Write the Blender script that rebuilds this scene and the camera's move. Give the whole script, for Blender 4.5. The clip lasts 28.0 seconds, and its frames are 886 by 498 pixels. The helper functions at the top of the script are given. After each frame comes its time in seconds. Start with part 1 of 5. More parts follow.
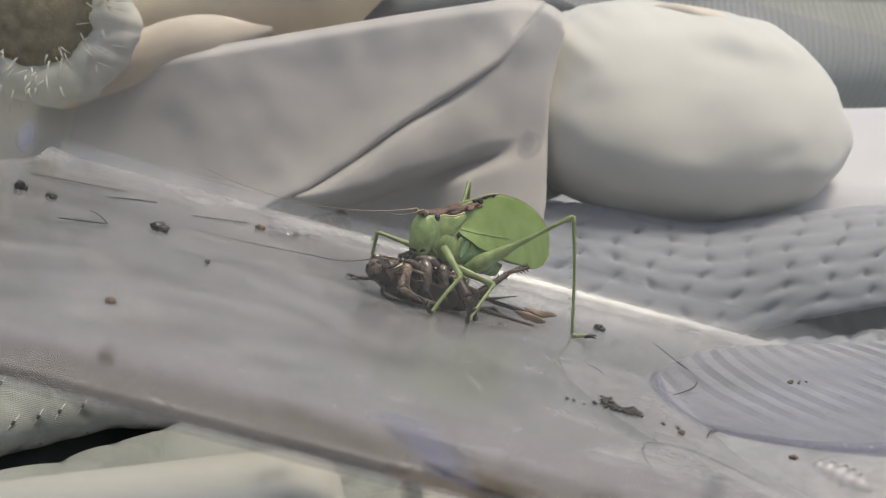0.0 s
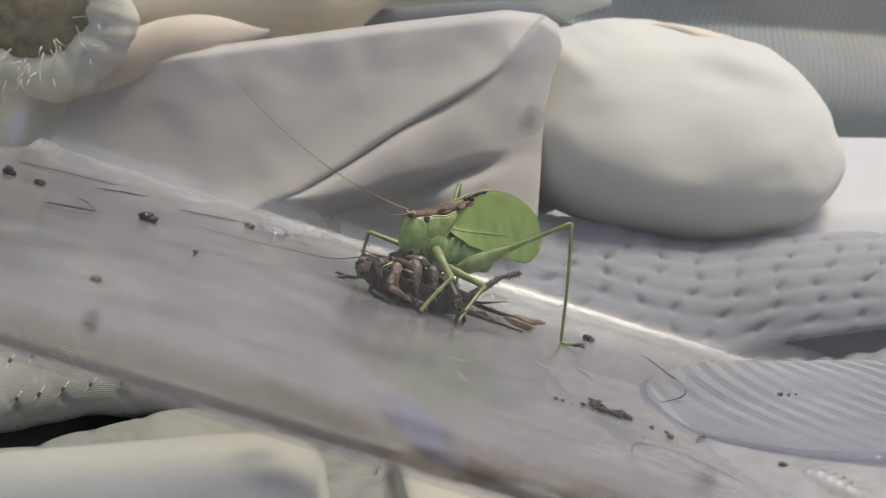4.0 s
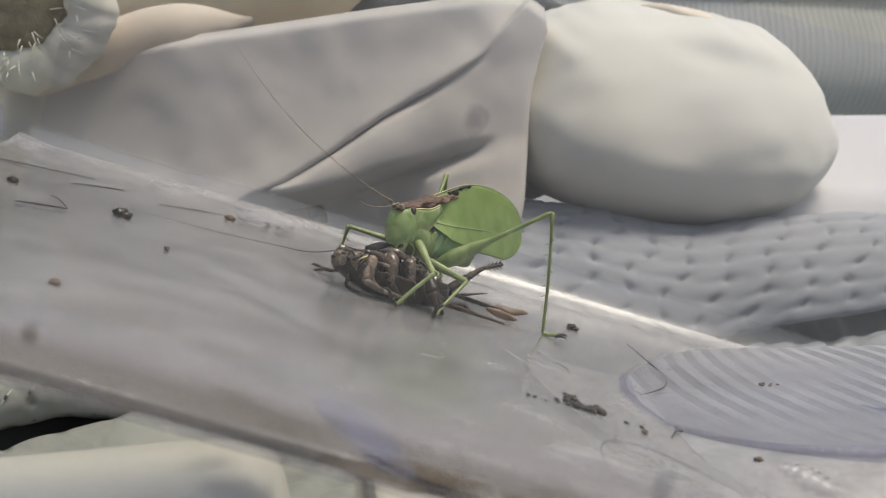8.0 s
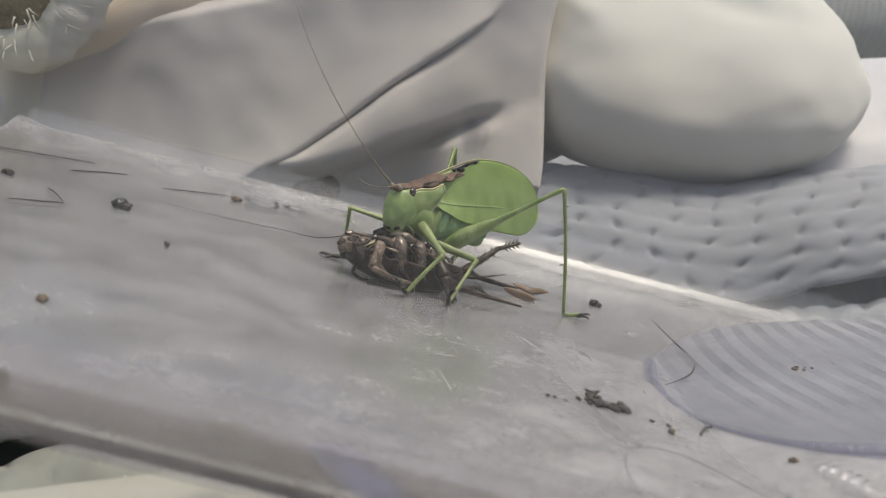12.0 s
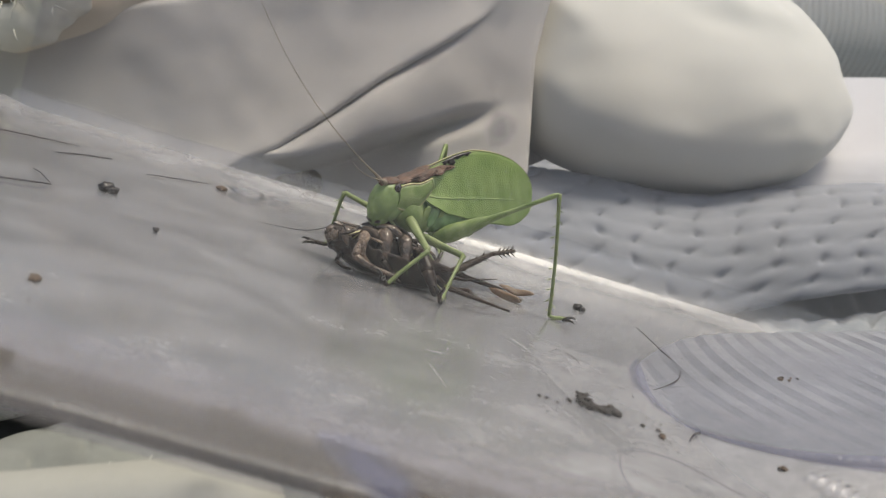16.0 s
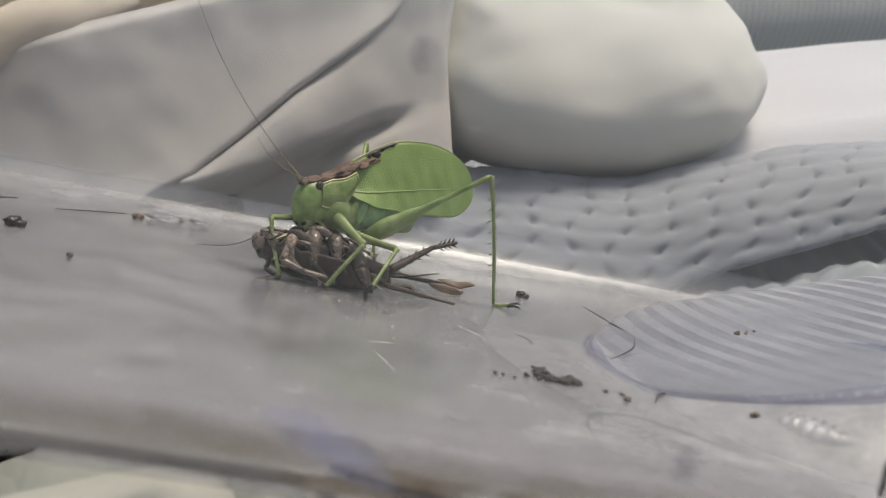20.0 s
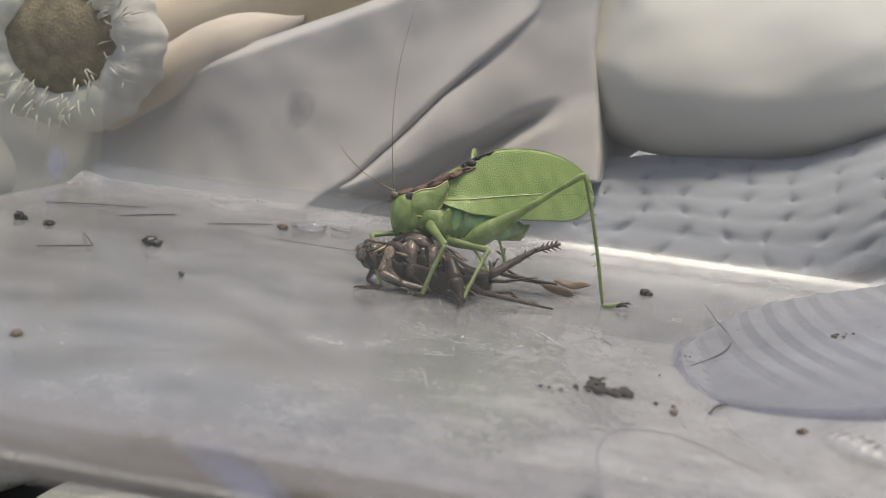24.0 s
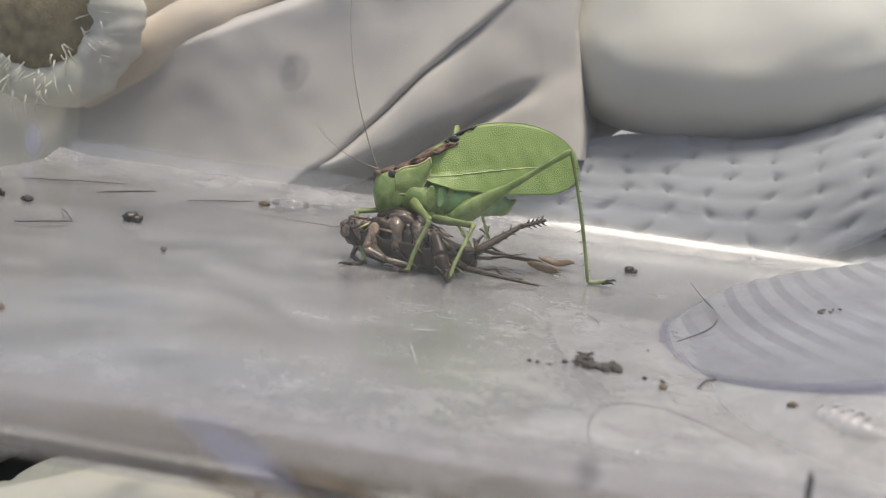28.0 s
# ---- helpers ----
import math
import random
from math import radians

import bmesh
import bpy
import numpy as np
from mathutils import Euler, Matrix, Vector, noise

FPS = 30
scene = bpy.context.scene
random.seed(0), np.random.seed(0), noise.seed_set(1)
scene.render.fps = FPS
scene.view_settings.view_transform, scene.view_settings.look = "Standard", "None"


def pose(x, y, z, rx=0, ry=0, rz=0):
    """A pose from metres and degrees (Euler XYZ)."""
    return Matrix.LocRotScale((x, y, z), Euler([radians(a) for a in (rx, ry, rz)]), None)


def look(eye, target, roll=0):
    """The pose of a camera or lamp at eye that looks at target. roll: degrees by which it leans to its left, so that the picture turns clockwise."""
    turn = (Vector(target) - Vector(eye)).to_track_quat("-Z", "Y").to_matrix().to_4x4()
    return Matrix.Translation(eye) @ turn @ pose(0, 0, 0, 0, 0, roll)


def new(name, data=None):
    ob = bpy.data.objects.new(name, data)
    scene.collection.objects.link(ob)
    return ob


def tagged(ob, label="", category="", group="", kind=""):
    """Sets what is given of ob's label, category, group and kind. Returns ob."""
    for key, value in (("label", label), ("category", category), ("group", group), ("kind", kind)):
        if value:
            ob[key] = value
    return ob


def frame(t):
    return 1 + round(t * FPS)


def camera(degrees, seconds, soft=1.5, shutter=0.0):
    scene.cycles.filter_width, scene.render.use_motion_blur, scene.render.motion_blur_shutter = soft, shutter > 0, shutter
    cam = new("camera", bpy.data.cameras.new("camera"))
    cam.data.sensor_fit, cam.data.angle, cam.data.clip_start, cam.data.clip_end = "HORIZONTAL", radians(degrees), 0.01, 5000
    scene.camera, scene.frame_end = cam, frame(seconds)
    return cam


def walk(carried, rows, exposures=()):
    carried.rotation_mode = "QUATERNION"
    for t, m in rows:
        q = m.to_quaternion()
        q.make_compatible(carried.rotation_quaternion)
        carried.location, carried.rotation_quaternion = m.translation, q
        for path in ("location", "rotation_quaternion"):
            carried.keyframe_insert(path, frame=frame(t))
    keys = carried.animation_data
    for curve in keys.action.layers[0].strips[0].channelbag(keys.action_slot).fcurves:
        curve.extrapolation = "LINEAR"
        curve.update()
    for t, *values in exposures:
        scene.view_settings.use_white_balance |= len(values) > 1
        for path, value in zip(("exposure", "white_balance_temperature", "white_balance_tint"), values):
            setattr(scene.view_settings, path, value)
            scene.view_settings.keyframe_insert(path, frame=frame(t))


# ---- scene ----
cam = camera(43.7, 28.0, soft=0.9)
METRES, EYE, TILT, LEAN, TURN = 0.11, 0.03084, -10.937, -14.868, 0.0
EXPOSURE, KELVIN, TINT, SUN_POWER = 0.365, 7450, 3, 2.2
ROWS = [
    (0.0, 0.0, 0.0, 0.0, -0.01, 3.75, -0.14),
    (0.5, 0.0133, 0.0031, -0.0102, 0.46, 3.85, 0.1),
    (1.0, 0.0083, -0.0004, -0.0132, 0.55, 4.4, -0.41),
    (1.5, 0.001, 0.0041, -0.0182, -0.43, 4.52, -1.38),
    (2.0, -0.0019, 0.0125, -0.0295, -1.13, 4.59, -2.1),
    (2.5, -0.0027, 0.0106, -0.0307, -1.29, 4.72, -2.41),
    (3.0, -0.0073, 0.0113, -0.0291, -1.42, 4.86, -2.53),
    (3.5, -0.0113, 0.0192, -0.0328, -1.43, 4.89, -2.62),
    (4.0, -0.0063, 0.0178, -0.0383, -0.89, 5.23, -2.18),
    (4.5, 0.0027, 0.0163, -0.0415, -0.5, 5.72, -1.8),
    (6.5, 0.0225, 0.0178, -0.0508, 0.64, 5.58, -0.64),
    (7.0, 0.0169, 0.0199, -0.0485, 0.43, 5.47, -1.04),
    (7.5, 0.016, 0.0311, -0.0442, -0.1, 5.14, -1.42),
    (8.0, 0.0397, 0.0378, -0.0167, -0.3, 4.12, -1.33),
    (8.5, 0.0707, 0.0696, 0.0331, 0.02, 2.7, -0.66),
    (9.0, 0.048, 0.0976, 0.0502, 0.4, 1.15, -0.54),
    (9.5, 0.0315, 0.109, 0.0644, 0.41, 0.51, -0.49),
    (10.0, 0.0382, 0.0957, 0.0571, 0.33, 0.71, -0.17),
    (10.5, 0.0548, 0.0944, 0.0495, 0.55, 1.32, 0.75),
    (11.0, 0.0608, 0.104, 0.0425, 1.14, 1.01, 0.88),
    (11.5, 0.0556, 0.1027, 0.0497, 1.15, 1.04, 0.52),
    (12.0, 0.0567, 0.1054, 0.0464, 1.14, 1.0, 0.42),
    (12.5, 0.0588, 0.108, 0.0444, 1.1, 0.97, 0.36),
    (14.5, 0.0487, 0.1089, 0.0351, 0.68, 1.04, -0.36),
    (15.0, 0.0424, 0.112, 0.0335, 0.46, 1.09, -0.64),
    (15.5, 0.0328, 0.1123, 0.0328, 0.21, 1.17, -1.28),
    (16.0, 0.0194, 0.1114, 0.0388, -0.87, 1.18, -1.86),
    (16.5, -0.026, 0.1269, 0.0579, -3.19, 1.13, -2.79),
    (17.0, -0.0715, 0.1442, 0.0644, -6.48, 0.9, -3.0),
    (17.5, -0.0788, 0.155, 0.0624, -8.73, 0.84, -1.44),
    (18.0, -0.052, 0.1924, 0.0533, -9.54, 0.9, 1.43),
    (18.5, -0.0228, 0.1958, 0.0467, -9.59, 0.92, 3.21),
    (19.0, -0.0249, 0.1946, 0.0414, -9.26, 1.47, 4.22),
    (19.5, -0.0092, 0.1883, 0.0062, -6.89, 2.2, 4.69),
    (20.0, 0.0141, 0.1714, -0.018, -4.26, 3.01, 4.89),
    (20.5, 0.0586, 0.1648, -0.0244, -1.77, 3.71, 5.01),
    (21.0, 0.1212, 0.1572, -0.012, 1.01, 3.88, 4.47),
    (21.5, 0.1644, 0.1581, -0.0069, 2.77, 3.59, 4.23),
    (23.5, 0.2484, 0.1538, 0.0127, 8.08, 2.32, 5.19),
    (24.0, 0.2555, 0.1639, -0.0007, 10.38, 3.09, 6.22),
    (24.5, 0.2553, 0.1645, -0.0049, 10.5, 2.85, 6.24),
    (25.0, 0.2556, 0.1726, -0.0131, 10.56, 2.1, 6.38),
    (25.5, 0.2455, 0.1851, -0.0156, 10.18, 1.53, 6.17),
    (26.0, 0.2468, 0.1841, -0.0134, 9.67, 1.16, 6.23),
    (26.5, 0.255, 0.1785, -0.0146, 9.93, 1.57, 6.82),
    (27.0, 0.2435, 0.1706, -0.0071, 9.9, 2.23, 6.43),
    (27.5, 0.2407, 0.1712, -0.0064, 9.53, 2.23, 6.27),
    (28.0, 0.2398, 0.1728, -0.0092, 9.09, 2.13, 6.17),
]
walk(cam, [(t, pose(0, 0, EYE, TILT, LEAN, TURN) @ pose(METRES * x, METRES * y, METRES * z, 90 + pitch, roll, yaw)) for t, x, y, z, yaw, pitch, roll in ROWS],
     [(0.0, EXPOSURE, KELVIN, TINT), (21.5, EXPOSURE, KELVIN, TINT), (24.0, EXPOSURE + 0.08, KELVIN, TINT), (24.8, EXPOSURE + 0.24, KELVIN, TINT), (28.0, EXPOSURE + 0.24, KELVIN, TINT)])
# the lens is focused on the insects, as a phone held close to them
cam.data.dof.use_dof = True
cam.data.dof.focus_distance = 0.170
cam.data.dof.aperture_fstop = 46.0

# ---- light: hazy high sun, open sky ----
SUN_FROM = Vector((0.08, -0.045, 1.0)).normalized()
world = bpy.data.worlds.new("sky")
world.use_nodes = True
scene.world = world
wn = world.node_tree.nodes
sky = wn.new("ShaderNodeTexSky")
sky.sky_type, sky.sun_disc = "NISHITA", False
sky.sun_elevation = math.asin(SUN_FROM.z)
sky.sun_rotation = math.atan2(SUN_FROM.x, SUN_FROM.y)
sky.air_density, sky.dust_density = 1.0, 4.0
world.node_tree.links.new(sky.outputs[0], wn["Background"].inputs[0])
wn["Background"].inputs[1].default_value = 0.145
sun_data = bpy.data.lights.new("sun", "SUN")
sun_data.energy, sun_data.angle, sun_data.color = SUN_POWER, radians(20.0), (1.0, 0.965, 0.90)
sun = new("sun", sun_data)
sun.matrix_world = look(SUN_FROM * 2, (0, 0, 0))


# ---- materials ----
def material(name, color, rough=0.6, spread=0.12, scale=300.0, bump=0.0, fine=2500.0, metal=0.0, second=None, coat=0.0, sheen=0.0, through_light=0.0, gloss=0.5, cells=0.0):
    """A surface whose colour drifts between two tones at two scales, with fine relief; sizes in 1/metre."""
    m = bpy.data.materials.new(name)
    m.use_nodes = True
    n, l = m.node_tree.nodes, m.node_tree.links
    b = n["Principled BSDF"]
    b.inputs["Roughness"].default_value, b.inputs["Metallic"].default_value = rough, metal
    b.inputs["Coat Weight"].default_value, b.inputs["Sheen Weight"].default_value = coat, sheen
    b.inputs["Specular IOR Level"].default_value = gloss
    tc = n.new("ShaderNodeTexCoord")
    big, small = n.new("ShaderNodeTexNoise"), n.new("ShaderNodeTexNoise")
    big.inputs["Scale"].default_value, small.inputs["Scale"].default_value = scale, fine
    big.inputs["Detail"].default_value = 4
    for x in (big, small):
        l.new(tc.outputs["Object"], x.inputs["Vector"])
    blend = n.new("ShaderNodeMath")
    blend.operation = "MULTIPLY_ADD"
    blend.inputs[1].default_value = 0.35
    l.new(small.outputs["Fac"], blend.inputs[0])
    l.new(big.outputs["Fac"], blend.inputs[2])
    ramp = n.new("ShaderNodeValToRGB")
    dark = second or tuple(c * (1 - spread) for c in color)
    light = color if second else tuple(min(1, c * (1 + spread)) for c in color)
    ramp.color_ramp.elements[0].position, ramp.color_ramp.elements[1].position = 0.48, 0.86
    ramp.color_ramp.elements[0].color, ramp.color_ramp.elements[1].color = (*dark, 1), (*light, 1)
    l.new(blend.outputs[0], ramp.inputs[0])
    l.new(ramp.outputs[0], b.inputs["Base Color"])
    if bump:
        bp = n.new("ShaderNodeBump")
        bp.inputs["Strength"].default_value, bp.inputs["Distance"].default_value = 1.0, bump
        l.new(small.outputs["Fac"], bp.inputs["Height"])
        if cells:
            net = n.new("ShaderNodeTexVoronoi")
            net.feature = "DISTANCE_TO_EDGE"
            net.inputs["Scale"].default_value = cells
            l.new(tc.outputs["Object"], net.inputs["Vector"])
            l.new(net.outputs["Distance"], bp.inputs["Height"])
            # the net of veins is a little paler than the cells between
            web, pale = n.new("ShaderNodeMapRange"), n.new("ShaderNodeMix")
            web.inputs["From Min"].default_value, web.inputs["From Max"].default_value = 0.04, 0.16
            web.inputs["To Min"].default_value, web.inputs["To Max"].default_value = 0.38, 0.0
            l.new(net.outputs["Distance"], web.inputs["Value"])
            pale.data_type = "RGBA"
            pale.inputs["B"].default_value = (*(min(1, 1.5 * c + 0.03) for c in color), 1)
            l.new(web.outputs[0], pale.inputs[0])
            l.new(ramp.outputs[0], pale.inputs["A"])
            l.new(pale.outputs["Result"], b.inputs["Base Color"])
        l.new(bp.outputs[0], b.inputs["Normal"])
    if through_light:
        tr, mix = n.new("ShaderNodeBsdfTranslucent"), n.new("ShaderNodeMixShader")
        l.new(ramp.outputs[0], tr.inputs[0])
        mix.inputs[0].default_value = through_light
        l.new(b.outputs[0], mix.inputs[1])
        l.new(tr.outputs[0], mix.inputs[2])
        l.new(mix.outputs[0], n["Material Output"].inputs[0])
    return m


def woven(name, color, thread, depth, spread=0.06, scale=60.0, holes=0.0, sheen=0.2):
    """Cloth: two crossing sets of threads of the given width, tone drifting over the cloth."""
    m = material(name, color, 0.85, spread, scale, 0.0, 900.0, sheen=sheen, gloss=0.25)
    n, l = m.node_tree.nodes, m.node_tree.links
    tc = n.new("ShaderNodeTexCoord")
    total = None
    for axis, turn in (("X", 0.0), ("Y", 0.0)):
        w = n.new("ShaderNodeTexWave")
        w.bands_direction = axis
        w.inputs["Scale"].default_value = 0.314 / thread
        w.inputs["Distortion"].default_value, w.inputs["Detail"].default_value = 1.2, 1.0
        l.new(tc.outputs["UV"], w.inputs["Vector"])
        if total is None:
            total = w.outputs["Fac"]
        else:
            add = n.new("ShaderNodeMath")
            l.new(total, add.inputs[0]), l.new(w.outputs["Fac"], add.inputs[1])
            total = add.outputs[0]
    if holes:
        # an open weave: dark holes where two gaps between threads cross
        gap, dim = n.new("ShaderNodeMapRange"), n.new("ShaderNodeMix")
        gap.inputs["From Min"].default_value, gap.inputs["From Max"].default_value = 0.15, 0.9
        gap.inputs["To Min"].default_value, gap.inputs["To Max"].default_value = holes, 0.0
        l.new(total, gap.inputs["Value"])
        dim.data_type = "RGBA"
        dim.inputs["B"].default_value = (0.06, 0.06, 0.06, 1)
        base = n["Principled BSDF"].inputs["Base Color"]
        l.new(base.links[0].from_socket, dim.inputs["A"])
        l.new(gap.outputs[0], dim.inputs[0])
        l.new(dim.outputs["Result"], base)
    bp = n.new("ShaderNodeBump")
    bp.inputs["Distance"].default_value = depth
    l.new(total, bp.inputs["Height"])
    l.new(bp.outputs[0], n["Principled BSDF"].inputs["Normal"])
    return m


def clear_plastic(name, body, haze, rough, tint=(0.97, 0.97, 1.0), stain=0.0, scale=120.0, bump=0.0, shine=True, end_haze=0.06, ior=1.42):
    """Thin clear plastic: see-through, a share of milky haze, and a gloss that grows at grazing angles."""
    m = material(name, body, rough, 0.1, scale, bump, 900.0, gloss=0.1 if shine else 0.4, second=tuple(c * (0.9 - stain) for c in body))
    n, l = m.node_tree.nodes, m.node_tree.links
    clear, gloss = n.new("ShaderNodeBsdfTransparent"), n.new("ShaderNodeBsdfGlossy")
    clear.inputs[0].default_value = (*tint, 1)
    gloss.inputs["Roughness"].default_value = rough
    fres, veil, coat = n.new("ShaderNodeFresnel"), n.new("ShaderNodeMixShader"), n.new("ShaderNodeMixShader")
    fres.inputs["IOR"].default_value = ior
    veil.inputs[0].default_value = haze
    if stain:
        cloud, lift = n.new("ShaderNodeTexNoise"), n.new("ShaderNodeMapRange")
        cloud.inputs["Scale"].default_value, cloud.inputs["Detail"].default_value = scale * 0.8, 8.0
        cloud.inputs["Roughness"].default_value = 0.72
        place = n.new("ShaderNodeTexCoord")
        l.new(place.outputs["Object"], cloud.inputs["Vector"])
        lift.inputs["From Min"].default_value, lift.inputs["From Max"].default_value = 0.3, 0.7
        lift.inputs["To Min"].default_value, lift.inputs["To Max"].default_value = haze - 0.22, min(1, haze + 0.22)
        l.new(cloud.outputs["Fac"], lift.inputs["Value"])
        grit, keep, total = n.new("ShaderNodeTexNoise"), n.new("ShaderNodeMapRange"), n.new("ShaderNodeMath")
        grit.inputs["Scale"].default_value, grit.inputs["Detail"].default_value = 1300.0, 3.0
        l.new(place.outputs["Object"], grit.inputs["Vector"])
        keep.inputs["From Min"].default_value, keep.inputs["From Max"].default_value = 0.52, 0.72
        keep.inputs["To Max"].default_value = 0.13
        l.new(grit.outputs["Fac"], keep.inputs["Value"])
        l.new(lift.outputs[0], total.inputs[0]), l.new(keep.outputs[0], total.inputs[1])
        # haze thickens towards one end, painting in the brighter light on the floor there
        axes, thin, rest = n.new("ShaderNodeSeparateXYZ"), n.new("ShaderNodeMapRange"), n.new("ShaderNodeMath")
        l.new(place.outputs["Object"], axes.inputs[0])
        thin.inputs["From Min"].default_value, thin.inputs["From Max"].default_value = -0.01, 0.04
        thin.inputs["To Min"].default_value, thin.inputs["To Max"].default_value = 0.02, end_haze
        l.new(axes.outputs["X"], thin.inputs["Value"])
        l.new(total.outputs[0], rest.inputs[0]), l.new(thin.outputs[0], rest.inputs[1])
        l.new(rest.outputs[0], veil.inputs[0])
    l.new(clear.outputs[0], veil.inputs[1]), l.new(n["Principled BSDF"].outputs[0], veil.inputs[2])
    if not shine:
        l.new(veil.outputs[0], n["Material Output"].inputs[0])
    else:
        l.new(fres.outputs[0], coat.inputs[0])
        l.new(veil.outputs[0], coat.inputs[1]), l.new(gloss.outputs[0], coat.inputs[2])
        l.new(coat.outputs[0], n["Material Output"].inputs[0])
    return m


QUILT = woven("grey white quilt cotton", (0.275, 0.287, 0.298), 0.00030, 0.00001, 0.05, 50)
QUILT_NEAR = woven("open weave quilt cotton", (0.42, 0.435, 0.44), 0.00032, 0.00006, 0.08, 90, holes=0.8)
CREAM = woven("cream cotton", (0.555, 0.54, 0.465), 0.0004, 0.000006, 0.06, 40)
GREY = woven("grey cotton", (0.475, 0.45, 0.40), 0.0003, 0.00003, 0.07, 35)
PALE = woven("pale grey cream cotton", (0.46, 0.455, 0.45), 0.0003, 0.00003, 0.06, 40)
DUN = woven("dun cotton", (0.60, 0.52, 0.40), 0.0004, 0.00005, 0.1, 60)
TAN = woven("tan cotton", (0.58, 0.48, 0.33), 0.0004, 0.00005, 0.1, 60)
UNDER_PAD = woven("pale cream cotton", (0.54, 0.53, 0.515), 0.0003, 0.00001, 0.05, 40)
RIBBED = woven("grey ribbed knit", (0.25, 0.25, 0.23), 0.0022, 0.0003, 0.1, 40)
WHITE = woven("white sheet cotton", (0.64, 0.63, 0.61), 0.0004, 0.00005, 0.04, 30)
BROWN_LINING = material("brown lining", (0.20, 0.165, 0.105), 0.9, 0.3, 300, 0.0004, 1500)
FRINGE = material("white frayed thread", (0.54, 0.52, 0.44), 0.9, 0.1, 300)
# dark tones painted for shade in stitch holes and the quilt's crease
PIT = material("painted stitch hole shade", (0.16, 0.165, 0.17), 0.9, 0.2, 100)
DARK_GAP = material("dark grey filler", (0.10, 0.10, 0.10), 0.9, 0.2, 100)
FLOOR = clear_plastic("cloudy scratched plastic", (0.335, 0.33, 0.34), 0.54, 0.20, stain=0.24, scale=110, bump=0.000012, end_haze=0.24, ior=1.36)
APRON = clear_plastic("worn cloudy plastic", (0.335, 0.33, 0.34), 0.54, 0.42, stain=0.24, scale=110, bump=0.000012, end_haze=0.24, ior=1.25)
DULL_EDGE = clear_plastic("dull brownish plastic edge", (0.36, 0.338, 0.308), 0.15, 0.7, shine=False)
GLINT = clear_plastic("bluish glint", (0.62, 0.62, 0.86), 0.16, 0.6, shine=False)
RIDGED = clear_plastic("cloudy ridged plastic", (0.222, 0.222, 0.252), 0.62, 0.42, stain=0.08, scale=90, bump=0.00004)
WALL = clear_plastic("clear plastic wall", (0.75, 0.74, 0.74), 0.015, 0.08)
EDGE = clear_plastic("clear plastic edge", (0.80, 0.80, 0.80), 0.12, 0.25)
BLUE_EDGE = clear_plastic("blue tinted plastic", (0.24, 0.24, 0.33), 0.17, 0.5, shine=False)
WING = material("green leaf wing", (0.270, 0.365, 0.112), 0.34, 0.25, 350, 0.00010, 2600, second=(0.180, 0.275, 0.066), through_light=0.25, gloss=0.5, cells=3000.0)
GREEN = material("pale green skin", (0.28, 0.35, 0.13), 0.30, 0.2, 650, 0.0001, 3200, second=(0.15, 0.22, 0.058), through_light=0.22, coat=0.2)
LEG_GREEN = material("leg green", (0.235, 0.285, 0.105), 0.38, 0.2, 500, 0.00006, 4000, second=(0.14, 0.18, 0.06), through_light=0.15)
BELLY = material("blue green belly", (0.19, 0.31, 0.13), 0.45, 0.25, 600, 0.00006, 3500, through_light=0.1)
STRAW = material("straw yellow", (0.42, 0.38, 0.19), 0.45, 0.2, 600)
BACK_BROWN = material("mottled brown back", (0.16, 0.085, 0.05), 0.55, 0.4, 1100, 0.00025, 3500, second=(0.03, 0.016, 0.010))
NEAR_BLACK = material("near black", (0.02, 0.015, 0.012), 0.35, 0.3, 900)
EYE_DARK = material("dark eye", (0.035, 0.022, 0.018), 0.12, 0.3, 900, coat=0.6)
ANTENNA = material("dull brown antenna", (0.19, 0.155, 0.11), 0.5, 0.2, 600)
SHELL = material("dark brown shell", (0.036, 0.022, 0.015), 0.40, 0.4, 700, 0.00003, 1800, second=(0.007, 0.005, 0.004), gloss=0.25)
TAN_FLESH = material("pale tan flesh", (0.24, 0.165, 0.108), 0.28, 0.35, 1100, 0.0004, 2600, second=(0.045, 0.030, 0.020), gloss=0.5, coat=0.4)
FLESH = material("tan brown flesh", (0.13, 0.085, 0.055), 0.45, 0.35, 800, 0.0003, 2200, second=(0.022, 0.014, 0.009), gloss=0.45, coat=0.5)
LIMB = material("brown limb", (0.045, 0.029, 0.019), 0.5, 0.35, 700, 0.0001, 3000, second=(0.016, 0.010, 0.007), gloss=0.3)
AMBER = material("amber wing case", (0.20, 0.135, 0.085), 0.35, 0.25, 500, 0.0001, 2500, second=(0.17, 0.10, 0.06), through_light=0.3)
GRIME = material("dark grime", (0.026, 0.021, 0.017), 0.8, 0.4, 900, 0.0002, 3000)
RUST = material("rusty brown crumb", (0.10, 0.068, 0.046), 0.8, 0.4, 900, 0.0002, 3000)
HAIR = material("dark hair", (0.05, 0.04, 0.04), 0.4, 0.2, 900)
# pale tone for dust and scratches, and for painted sparkle on wing and prey
DUST_AND_GLINT = material("pale dust", (0.44, 0.435, 0.43), 0.8, 0.2, 900)
THREAD = material("white sewing thread", (0.85, 0.85, 0.85), 0.7, 0.1, 900)
DROP = clear_plastic("clear drop", (0.9, 0.9, 0.9), 0.10, 0.03)

